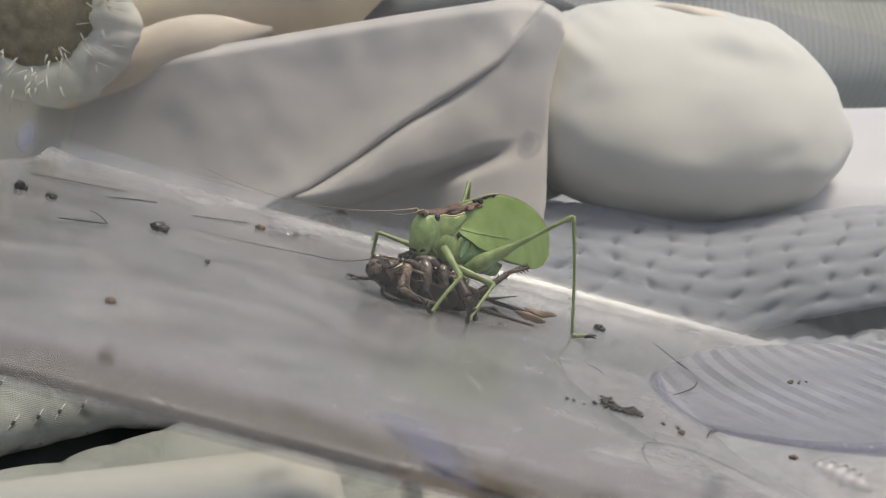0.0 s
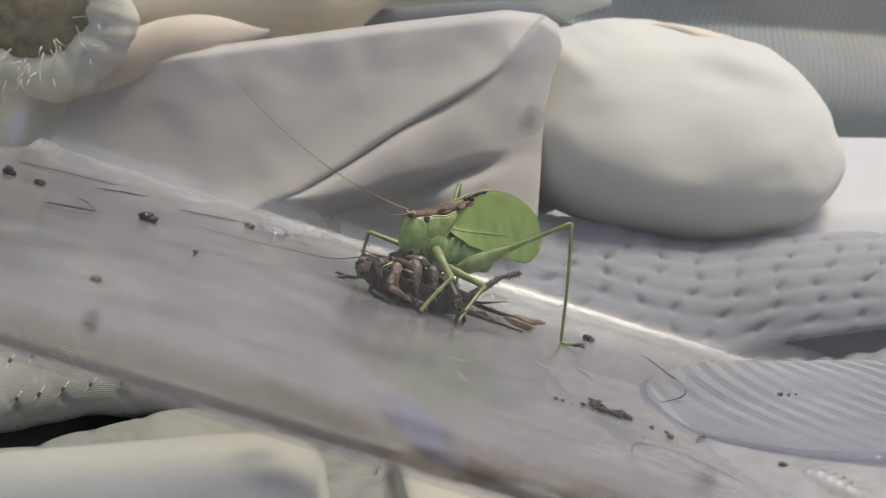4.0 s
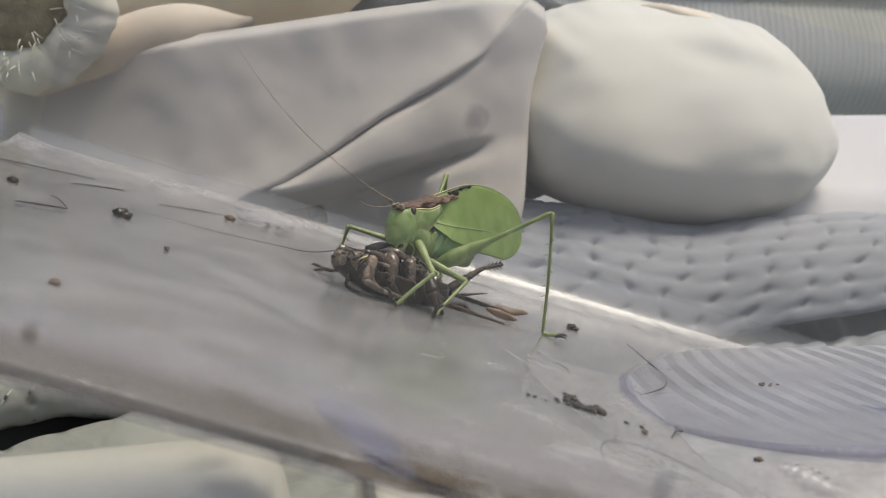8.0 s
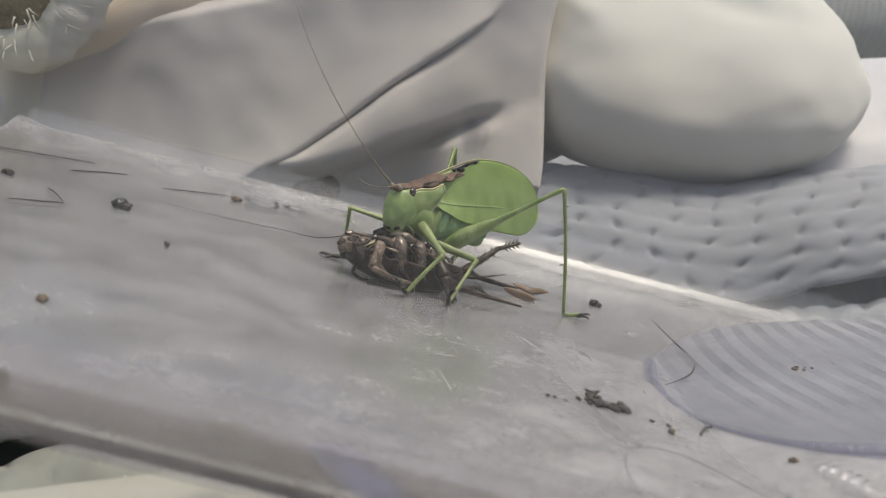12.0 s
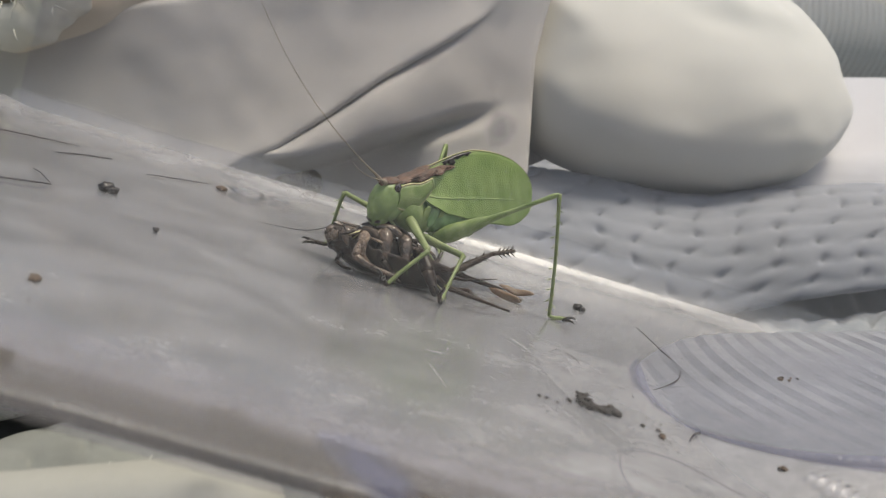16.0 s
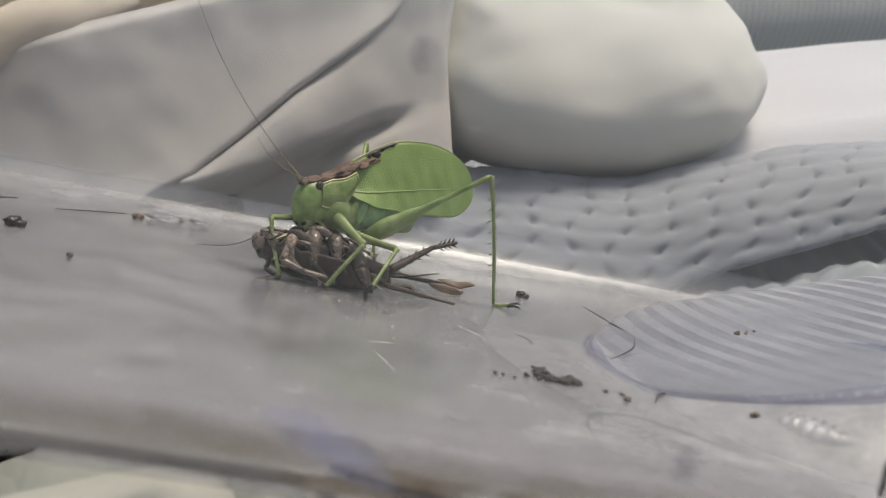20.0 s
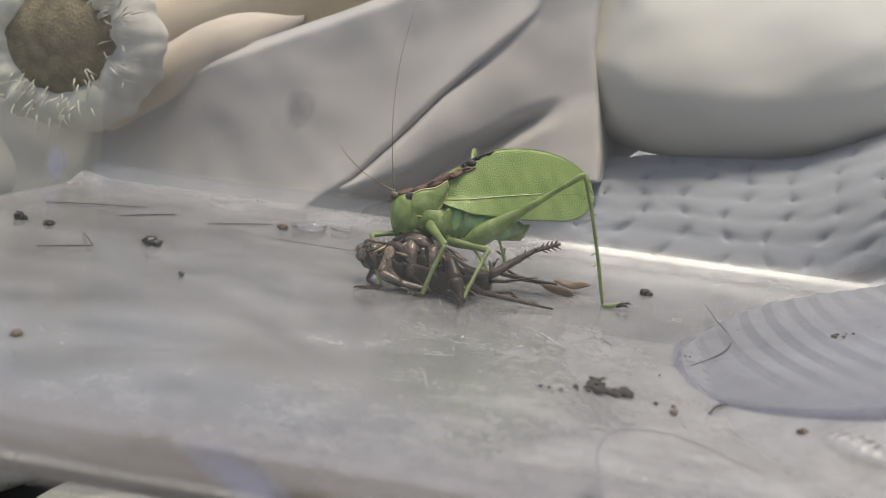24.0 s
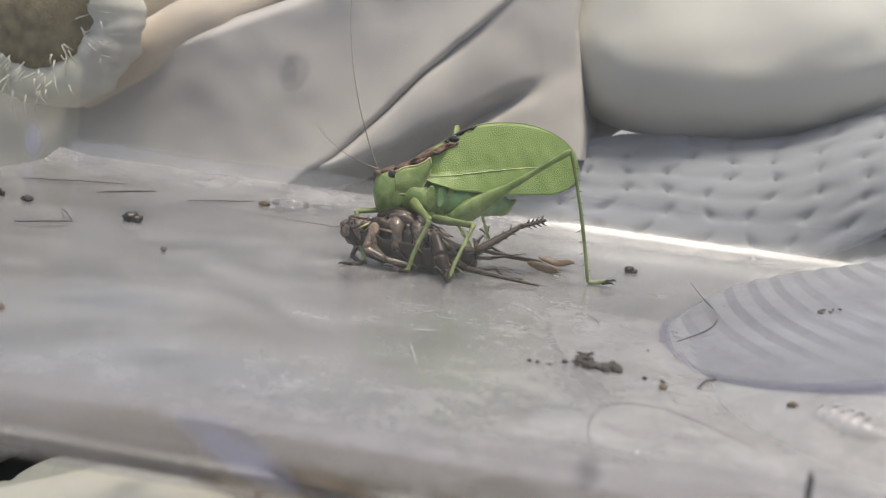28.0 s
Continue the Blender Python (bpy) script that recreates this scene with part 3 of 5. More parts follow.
# ---- cloths behind the box ----
def cushion(name, label, centre, size, tilt, mat, power=0.75, seed=1.0, crumple=0.03, knot=None, seam=True, lean=0.0):
    m = pose(*centre, 0, tilt, 0)

    def f(u, v):
        a, b = 2 * math.pi * u, math.pi * (v - 0.5)
        ca, sa, cb, sb = math.cos(a), math.sin(a), math.cos(b), math.sin(b)
        s = lambda q: math.copysign(abs(q) ** power, q)
        d = Vector((s(cb) * s(ca), s(cb) * s(sa), s(sb)))
        k = 1 + crumple * noise.noise(d * 2.2 + Vector((seed, 0, 0))) + 0.4 * crumple * noise.noise(d * 5.0 + Vector((0, seed, 0)))
        if knot:
            k -= 0.20 * max(0.0, (d.x + d.z) / 1.414 - 0.55)
            k += 0.018 * noise.noise(Vector((d.x * 9 + d.z * 4, d.z * 2, seed))) * smooth(0.1, 0.7, d.z)
            e = (d - Vector(knot)).length
            k -= 0.05 * math.exp(-(e / 0.26) ** 2)
            if d.y < 0:
                k -= 0.035 * math.exp(-((d.z - 0.46 + 0.28 * d.x) / 0.13) ** 2) * smooth(-0.12, 0.08, d.x) * smooth(0.75, 0.35, d.x)
                k += 0.025 * math.exp(-((d.z - 0.62 + 0.22 * d.x) / 0.10) ** 2) * smooth(-0.1, 0.15, d.x) * smooth(0.8, 0.4, d.x)
        full = 1 + 0.45 * smooth(0.1, -0.8, d.x) if knot else 1.0
        return m @ Vector((d.x * size[0] * k, d.y * size[1] * k * full + lean * d.z * size[2] * k, d.z * size[2] * k))

    ob = thing(name, label, "cushion")
    sheet("cover", f, 120, 70, mat, ob, wrap=True, uv_size=(0.2, 0.1))
    if not seam:
        return ob
    ring = [Vector(f(0.25 + 0.17 * math.cos(2 * math.pi * i / 60), 0.5 + 0.42 * math.sin(2 * math.pi * i / 60))) for i in range(61)]
    tube("back_seam", ring, 0.0005, mat, ob, "sewn seam", seg=6)
    return ob


cream = cushion("cream_cushion", "plump cream cotton cushion with a tan opening at its top", (0.0568, 0.2870, 0.0474), (0.0424, 0.034, 0.0276), -12.6, CREAM, 0.80, 2.0, 0.034, (0.12, -0.45, 0.80), lean=0.50)
blob("gathered_opening", (0.0537, 0.2795, 0.0682), (0.0110, 0.0048, 0.0034), DUN, cream, "tan inside of the gathered opening", turn=(0, -4, 0), rough=0.4, seed=3)


def front_pad(u, v):
    # a flat padded strip, rounded at its long edges and its end
    a, t = 2 * math.pi * u, 2 * v - 1
    end = (1 - abs(t) ** 14) ** 0.22
    s = lambda q: math.copysign(abs(q) ** 0.55, q)
    k = 1 + 0.02 * noise.noise(Vector((t * 4, math.cos(a) * 2, math.sin(a) * 2)))
    return PAD_POSE @ Vector((0.0420 * t, 0.0165 * s(math.cos(a)) * end * k, 0.0100 * s(math.sin(a)) * end * k))


PAD_POSE = pose(-0.0345, 0.0985, -0.0318, 0, -22, 0) @ pose(0, 0, 0, 28, 0, 0)
near_pad = thing("cream_pad", "soft pale cream cotton pad before the box", "cushion")
sheet("cover", front_pad, 64, 60, PALE, near_pad, wrap=True, uv_size=(0.06, 0.08))
tube("hem", [front_pad(0.06, 0.02 + 0.96 * i / 40) for i in range(41)], 0.0004, PALE, near_pad, "sewn hem along the edge", seg=6)
cushion("cream_pad", "soft cream cotton pad under the clear box floor", (0.097, 0.150, -0.0155), (0.090, 0.078, 0.0105), -1, UNDER_PAD, 0.75, 8.0, 0.03, seam=False)

# unseen cushion added to keep sun out of the hollow under the cloth
cushion("grey_cushion", "hidden grey cushion added to block sun under the folded cloth", (-0.058, 0.300, -0.003), (0.112, 0.030, 0.026), -22, GREY, 0.8, 4.0, 0.04)

cushion("grey_cushion", "grey cotton cushion beside the frayed cuff", (-0.150, 0.290, -0.006), (0.055, 0.030, 0.034), -10, GREY, 0.8, 6.0, 0.05)

# the folded cloth stands upright behind the box: outlines in (x, z) at its mid depth
CREASE = [(-0.050, -0.020), (-0.038, -0.004), (-0.031, 0.0025), (-0.026, 0.0065), (-0.018, 0.0155), (-0.009, 0.0265), (0.001, 0.0370), (0.008, 0.0450), (0.0105, 0.0500)]
LOBE_LOW = [(-0.046, -0.018), (-0.037, -0.004), (-0.030, 0.0018), (-0.021, 0.0050), (-0.012, 0.0100), (-0.006, 0.0150), (0.002, 0.0195), (0.008, 0.0235), (0.017, 0.0285), (0.026, 0.0320)]
CLOTH_TOP = [(-0.170, 0.0100), (-0.096, 0.0160), (-0.073, 0.0210), (-0.058, 0.0285), (-0.038, 0.0375), (-0.015, 0.0480), (0.008, 0.0580), (0.016, 0.0595), (0.022, 0.0575), (0.040, 0.0500)]
CLOTH_SIDE = [(-0.030, 0.032), (0.017, 0.0270), (0.026, 0.0250), (0.039, 0.0220), (0.047, 0.0215), (0.054, 0.0215), (0.062, 0.0180)]


def apart(points, x, z):
    """Distance to a line of points, positive below it, and how far along it."""
    best, side, where = 1.0, 1.0, 0.0
    for k, (a, b) in enumerate(zip(points, points[1:])):
        ux, uz = b[0] - a[0], b[1] - a[1]
        f = min(1.0, max(0.0, ((x - a[0]) * ux + (z - a[1]) * uz) / (ux * ux + uz * uz)))
        dx, dz = x - a[0] - f * ux, z - a[1] - f * uz
        d = dx * dx + dz * dz
        if d < best:
            best, side, where = d, (1.0 if ux * (z - a[1]) - uz * (x - a[0]) < 0 else -1.0), (k + f) / (len(points) - 1)
    return side * math.sqrt(best), where


def cloth_at(u, v):
    u = 0.30 * u / 0.2 if u < 0.2 else 0.30 + 0.70 * (u - 0.2) / 0.8
    x = -0.165 + 0.203 * u
    top = level(CLOTH_TOP, x)
    low = min(-0.022 + 0.034 * smooth(0.004, 0.018, x), top - 0.02)
    z = low + (top - low) * v
    d, s = apart(CREASE, x - 0.0008, z + 0.0005)
    e, _ = apart(LOBE_LOW, x, z)
    fade = 1 - smooth(0.72, 0.99, s)
    y = 0.2460
    if d < 0:
        y += 0.024 * (1 - math.exp(d / 0.040)) - 0.0014 * fade * math.exp(-(d / 0.0045) ** 2)
    else:
        y += fade * (-0.0014 + 0.0024 * smooth(0.0, 0.0006, d))
        r = min(1.0, d / max(1e-5, d - min(e, 0.0)))
        w = min(1.0, d / 0.0025)
        y -= (0.0080 * fade + 0.0030 * (1 - fade)) * math.sin(0.5 * math.pi * r ** 0.65) * w * (1 - 0.88 * smooth(-0.012, 0.018, x))
        deep = smooth(-0.0008, 0.0040, e) * (0.024 * (1 - smooth(-0.016, 0.012, x)) + 0.0065 * smooth(-0.006, 0.010, x) * (1 - smooth(0.009, 0.020, x)))
        shut = smooth(0.0015, 0.0065, e) * smooth(-0.003, 0.009, x)
        y += deep * (1 - shut)
        y -= 0.14 * max(0.0, e - 0.001) * smooth(0.0, 0.010, x)
    over = x - level(CLOTH_SIDE, z)
    y += 0.30 * (z - 0.030) * smooth(0.0, 0.016, x)
    y += 0.07 * max(0.0, over + 0.004) + 0.004 * smooth(-0.0030, 0.0060, over) ** 2 + 3.5 * max(0.0, over - 0.0002)
    y += 0.0025 * (1 - smooth(0.0, 0.0030, top - z)) ** 2
    y += 0.0022 * noise.noise(Vector((x * 34, z * 34, 0.4))) + 0.0006 * noise.noise(Vector((x * 120, z * 120, 2.0)))
    x -= 0.92 * max(0.0, over)
    k = (y - 0.010) / 0.240
    return (0.012 + (x - 0.012) * k, y, 0.032 + (z - 0.032) * k)


tagged(sheet("folded_cloth", cloth_at, 300, 150, GREY, None, thick=0.0008, uv_size=(0.2, 0.09)), "warm grey cotton cloth with a deep slanting fold", "cloth")

# a frayed cuff with a brown inside
cuff = thing("frayed_cuff", "white frayed cloth cuff, brown inside", "cloth", pose(-0.0905, 0.246, 0.0272, 0, -10, 0))


def cuff_at(u, v):
    a = 2 * math.pi * u
    b = math.pi * (0.15 + 1.5 * v)
    ruffle = 1 + 0.10 * noise.noise(Vector((math.cos(a) * 3, math.sin(a) * 3, v))) + 0.05 * noise.noise(Vector((math.cos(a) * 8, math.sin(a) * 8, v * 2)))
    r = (0.0142 - 0.0048 * math.cos(b)) * ruffle
    return Vector((r * 1.12 * math.cos(a), -0.007 * math.sin(b) * (1 + 0.35 * noise.noise(Vector((math.cos(a) * 4, math.sin(a) * 4, 7)))) + 0.002, r * 0.95 * math.sin(a)))


sheet("cuff", cuff_at, 120, 20, FRINGE, cuff, thick=0.0006, wrap=True)
blob("lining", (0.001, 0.0005, 0.0005), (0.0150, 0.0075, 0.0125), BROWN_LINING, cuff, "brown lining", rough=0.2, seed=2)
rng = random.Random(4)
strands = []
for i in range(90):
    a = rng.uniform(-2.6, 0.9)
    r0 = rng.uniform(0.009, 0.017)
    p = Vector((r0 * 1.12 * math.cos(a), -0.005 - rng.random() * 0.002, r0 * 0.95 * math.sin(a)))
    way = Vector((math.cos(a) + rng.uniform(-.7, .7), rng.uniform(-.6, .1), math.sin(a) + rng.uniform(-.7, .7))).normalized() * rng.uniform(0.002, 0.005)
    strands.append(tube_data([p, p + way * 0.5 + Vector((0, -0.0006, 0)), p + way], [0.0002, 0.00016, 0.00005], 4))
link("fringe", *joined(strands), FRINGE, cuff, "loose white threads")


def bolster(name, label, path, radius, mat, seed):
    def f(u, v):
        p = along(path, v)
        q = along(path, min(1, v + 0.02)) - along(path, max(0, v - 0.02))
        q.normalize()
        side = q.cross(Vector((0, 1, 0))).normalized()
        a = 2 * math.pi * u
        r = radius * (1 + 0.12 * noise.noise(Vector((v * 5, math.cos(a), seed)))) * (1 - 0.85 * smooth(0.72, 1, v)) * (1 - 0.6 * smooth(0.1, 0, v))
        return p + (side * math.sin(a) + Vector((0, 1, 0)) * math.cos(a)) * r

    return tagged(sheet(name, f, 40, 50, mat, None, wrap=True, uv_size=(0.05, 0.1)), label, "cloth")


bolster("rolled_cloth", "cream cotton rolled cloth lying along the grey one", [(-0.092, 0.266, 0.0115), (-0.080, 0.266, 0.0180), (-0.064, 0.266, 0.0285), (-0.044, 0.268, 0.0385)], 0.0072, DUN, 1)
bolster("rolled_cloth", "tan cotton rolled cloth behind the grey one", [(-0.10, 0.312, 0.028), (-0.070, 0.305, 0.038), (-0.045, 0.302, 0.050), (-0.020, 0.305, 0.062)], 0.013, TAN, 3)
bolster("rolled_cloth", "cream cotton rolled cloth, far back", [(-0.045, 0.335, 0.060), (-0.02, 0.33, 0.068), (0.01, 0.335, 0.075), (0.04, 0.345, 0.082)], 0.009, CREAM, 6)
bolster("dark_filler", "dark grey filler roll in the gap behind", [(-0.045, 0.312, 0.043), (-0.015, 0.310, 0.0545), (0.010, 0.312, 0.0640), (0.03, 0.318, 0.068)], 0.0045, DARK_GAP, 8)
# added dark filler; its tone paints the shade deep in the quilt's crease
bolster("dark_filler", "dark filler painting the shade deep in the quilt crease", [(-0.0978, 0.1219, -0.0506), (-0.0633, 0.1386, -0.0391), (-0.0460, 0.1483, -0.0339), (-0.0345, 0.1530, -0.0293), (-0.0230, 0.1581, -0.0265)], 0.0066, DARK_GAP, 11)
# brown filler roll whose dark tone stands in for shade in the hollow
bolster("brown_filler", "dull brown filler, dark for the shade in the hollow under the fold", [(-0.035, 0.272, -0.008), (-0.015, 0.270, -0.002), (0.005, 0.272, 0.003), (0.03, 0.280, 0.008)], 0.0085, BROWN_LINING, 9)


def knit_at(u, v):
    x, z = 0.02 + 0.40 * u, 0.040 + 0.095 * v
    return (x, 0.415 - 0.03 * math.sin(math.pi * min(1, v * 1.6)) + 0.008 * noise.noise(Vector((x * 12, z * 12, 0))), z + 0.24 * (x - 0.1))


tagged(sheet("knitted_cloth", knit_at, 60, 40, RIBBED, None, thick=0.002, uv_size=(0.4, 0.2)), "grey ribbed knitted cloth hanging at the back", "cloth")


def white_at(u, v):
    x, y = 0.068 + 0.282 * u, 0.266 + 0.085 * v
    return (x, y, 0.0365 + 0.30 * (x - 0.101) + 0.31 * (y - 0.27) - 0.05 * smooth(0.335, 0.351, y) - 0.012 * smooth(0.276, 0.266, y) + 0.0018 * noise.noise(Vector((x * 30, y * 30, 4))))


tagged(sheet("white_sheet", white_at, 60, 50, WHITE, None, thick=0.002, uv_size=(0.3, 0.22)), "smooth white cotton sheet in the sun", "sheet")


def backdrop_at(u, v):
    x, z = -0.55 + 1.1 * u, -0.1 + 0.28 * v
    return (x, 0.56 + 0.02 * noise.noise(Vector((x * 6, z * 6, 2))), z + 0.15 * x)


tagged(sheet("backdrop", backdrop_at, 60, 30, GREY, None, thick=0.003, uv_size=(1.1, 0.4)), "grey cotton cloth closing the view behind", "cloth", kind="structure")
# ---- the katydid ----
# its own space: x to its rear, y to its far side, z up; millimetres times MM; the origin lies low in the thorax
K_BASE = pose(0, 0, 0, -11.12, -6.42, 9.14)
K_ROWS = [  # seconds, place of the thorax in mm, turn about the world's axes in degrees
    (0.0, 7.1, 179.6, 6.2, 0, 13, 29), (3.0, 7.2, 180.2, 6.6, 3, 8, 31), (5.5, 7.4, 180.0, 6.6, 3, 10, 32), (8.0, 7.7, 179.8, 6.6, 4, 13, 34),
    (11.0, 6.7, 179.8, 6.4, 4, 12, 31), (14.5, 6.6, 179.9, 6.6, 6, 10, 30), (17.0, 6.4, 180.1, 7.3, 12, 7, 29), (18.0, 6.9, 179.6, 7.3, 11, 7, 27),
    (20.0, 6.8, 179.7, 7.2, 10, 7, 23), (21.5, 7.1, 179.7, 7.1, 9, 7, 21), (23.5, 7.0, 179.8, 6.8, 3, 3, 9), (25.0, 6.9, 179.9, 6.7, 0.5, 0.5, 3),
    (28.0, 7.0, 179.8, 6.7, 4, 0.5, 6.4)]
HEAD_ROWS = [(0, -4, 0, 14), (3, 2, 0, 4), (5.5, -2, 0, 8), (8, -8, 0, 18), (11, -6, 0, 14), (14.5, 0, 0, 4), (17, 2, 0, -2), (20, 2, 0, 0), (23.5, 0, 0, 2), (25, 0, 0, 0), (28, 0, 0, 0)]
# feet on the box floor or on the prey, metres
FEET = {
    "near_hind": [(0, 0.0305, 0.1820, 0.0003), (28, 0.0305, 0.1820, 0.0003)],
    "far_hind": [(0, 0.0130, 0.2080, 0.0003), (28, 0.0130, 0.2080, 0.0003)],
    "near_mid": [(0, 0.0120, 0.1680, 0.0004), (14.5, 0.0120, 0.1685, 0.0004), (16.0, 0.0125, 0.1680, 0.0004), (17.0, 0.0150, 0.1660, 0.0004), (18.0, 0.0105, 0.1680, 0.0004), (28, 0.0110, 0.1680, 0.0004)],
    "near_front": [(0, 0.0062, 0.1665, 0.0006), (11, 0.0060, 0.1675, 0.0006), (17, 0.0042, 0.1680, 0.0008), (18, 0.0050, 0.1700, 0.0006), (28, 0.0050, 0.1695, 0.0006)],
    "far_front": [(0, -0.0045, 0.1815, 0.0010), (15.5, -0.0048, 0.1810, 0.0010), (16.4, -0.0062, 0.176, 0.0030), (17.0, -0.0080, 0.1690, 0.0006), (17.4, -0.006, 0.1690, 0.002), (18.0, -0.0015, 0.1715, 0.0006), (28, -0.0015, 0.1715, 0.0006)],
    "far_mid": [(0, 0.0120, 0.1930, 0.0004), (28, 0.0120, 0.1930, 0.0004)],
}
LEGS = {  # hip in the insect's space (mm), femur, tibia (mm), the way its knee points (insect's space), femur radii (mm)
    "near_hind": ((1.6, -2.3, -0.2), 20.7, 20.0, (0.02, -0.15, 1.0), (1.15, 1.75, 1.3, 0.62, 0.45, 0.42, 0.55), 0.31),
    "far_hind": ((1.6, 2.3, 0.2), 20.5, 22.5, (-0.10, 0.10, 1.0), (1.15, 1.7, 1.3, 0.6, 0.45, 0.42, 0.55), 0.31),
    "near_mid": ((-0.9, -2.4, 0.4), 7.6, 9.4, (1.0, -0.35, 0.5), (0.62, 0.72, 0.66, 0.58, 0.5, 0.48, 0.55), 0.31),
    "near_front": ((-3.8, -2.3, 3.0), 7.4, 7.8, (0.5, -1.0, 0.15), (0.7, 0.8, 0.72, 0.6, 0.52, 0.48, 0.55), 0.34),
    "far_front": ((-4.6, 1.9, 1.8), 7.6, 8.6, (-1.0, 0.3, 0.8), (0.6, 0.7, 0.62, 0.55, 0.5, 0.46, 0.5), 0.31),
    "far_mid": ((-0.9, 2.4, 0.4), 7.6, 9.0, (0.3, 1.0, 0.8), (0.62, 0.72, 0.66, 0.58, 0.5, 0.48, 0.55), 0.31),
}


def glide(rows, t):
    """Values of the rows at t, eased between them."""
    if t <= rows[0][0]:
        return rows[0][1:]
    for a, b in zip(rows, rows[1:]):
        if t <= b[0]:
            k = (t - a[0]) / (b[0] - a[0])
            k = 0.5 * k + 0.5 * k * k * (3 - 2 * k)
            return tuple(p + (q - p) * k for p, q in zip(a[1:], b[1:]))
    return rows[-1][1:]


def spin(rx, ry, rz):
    v = Vector((radians(rx), radians(ry), radians(rz)))
    return Matrix.Rotation(v.length, 4, v.normalized()) if v.length > 1e-6 else Matrix()


def katydid_pose(t):
    x, y, z, rx, ry, rz = glide(K_ROWS, t)
    bite = 0.5 * math.sin(t * 5.1) + 0.5 * math.sin(t * 8.3 + 1)
    return Matrix.Translation((x * MM, y * MM, (z + 0.06 * bite) * MM)) @ spin(rx + 0.4 * bite, ry, rz) @ K_BASE


def at_mm(*points):
    return [Vector(p) * MM for p in points]


katydid = thing("katydid", "leaf-green katydid with folded leaf-like wings, feeding on a dead cricket", "insect", katydid_pose(0))


def leaf_wing(side):
    def f(u, v):
        w = 2 * v - 1
        x = -3.0 + 24.6 * u
        mid = 6.6 + 2.4 * math.sin(math.pi * u * 0.9) * 0.4 + 0.6 * u
        start = math.sqrt(min(1.0, 0.10 + u / 0.10))
        round_off = start * math.sqrt(max(0.0, 1 - max(0.0, (u - 0.76) / 0.24) ** 2.2))
        up = (2.6 + 3.9 * smooth(-0.1, 0.45, u)) * start * math.sqrt(max(0.0, 1 - max(0.0, (u - 0.48) / 0.52) ** 2.3))
        low = (2.2 + 2.1 * smooth(0.0, 0.6, u)) * round_off * min(1.0, u / 0.22) ** 0.6
        z = mid + (up * w if w > 0 else low * w)
        swell = (1 - 0.5 * (w + 1)) ** 0.9
        y = 0.35 + (3.3 - 1.5 * u) * (0.62 + 0.38 * smooth(0.0, 0.20, u)) * swell * (0.35 + 0.65 * smooth(1.0, 0.75, u)) + 0.25 * math.sin(math.pi * u) * (1 - w * w)
        y += 0.05 * math.sin(u * 55 + w * 6) * (1 - abs(w))
        return Vector((x * MM, side * y * MM, z * MM))

    ob = sheet("wing", f, 70, 26, WING, katydid, "leaf-green veined fore wing", thick=0.00012)
    vein = [f(i / 24, 0.36 + 0.16 * i / 24) + Vector((0, side * 0.00006, 0)) for i in range(23)]
    tube("vein", vein, [0.00024 - 0.000008 * i for i in range(23)], GREEN, ob, seg=8, flat=0.35)
    rim = [f(i / 40, 1.0) for i in range(3, 41)]
    tube("wing_margin", rim, 0.00011, STRAW if side > 0 else LEG_GREEN, ob, seg=5)
    if side < 0:
        for k, (u, v, s) in enumerate(((0.235, 0.955, 0.75), (0.275, 0.985, 0.5), (0.19, 0.97, 0.4), (0.345, 0.985, 0.42))):
            c = f(u, v)
            blob("dark_mark", (c.x, c.y - 0.0001, c.z), (0.95 * s * MM, 0.4 * s * MM, 0.7 * s * MM), NEAR_BLACK, ob, "blackish spot on the wing edge", turn=(0, -25, 0), rough=0.5, seed=k)
        tube("dark_line", [f(0.17 + 0.20 * i / 10, 0.995) + Vector((0, -0.00012, 0.00003)) for i in range(11)], [0.0001 + 0.00016 * math.sin(math.pi * i / 10) for i in range(11)], NEAR_BLACK, ob, "black line along the wing edge", seg=6)
    for k in range(9):
        u0 = 0.12 + 0.085 * k
        line = [f(min(0.99, u0 + 0.05 * j / 6), 0.40 + 0.16 * u0 + (0.57 - 0.16 * u0) * j / 6) + Vector((0, side * 0.00004, 0)) for j in range(7)]
        tube("cross_vein", line, 0.00003, LEG_GREEN, ob, seg=4)
    return ob


leaf_wing(-1)
leaf_wing(1)


def wing_specks():
    r, pieces = random.Random(21), []
    ob = [c for c in katydid.children if c.name.startswith("wing")][0]
    faces = ob.data.polygons
    for k in range(130):
        c = faces[r.randrange(len(faces))].center
        s = 0.00005 * r.uniform(0.6, 1.5)
        pieces.append(blob_data((c.x, c.y - 0.0001, c.z), (s, s * 0.6, s), nu=5, nv=3))
    return joined(pieces)


# pale specks put the wing's sparkle into colour
tagged(link("sparkle_specks", *wing_specks(), DUST_AND_GLINT, katydid, "fine pale dust on the wing"), kind="stuff")


def lathe(name, path, radii, mat, label="", flat=1.0, rings=0.0, seg=20, parent=katydid):
    n = 36
    pts, rad = [], []
    for i in range(n + 1):
        t = i / n
        pts.append(along([Vector(p) * MM for p in path], t))
        k = t * (len(radii) - 1)
        a = min(int(k), len(radii) - 2)
        r = radii[a] + (radii[a + 1] - radii[a]) * smooth(0, 1, k - a)
        rad.append(max(0.02, r * (1 - rings * abs(math.sin(t * math.pi * 8)) ** 6)) * MM)
    return tube(name, pts, rad, mat, parent, label, seg=seg, flat=flat)


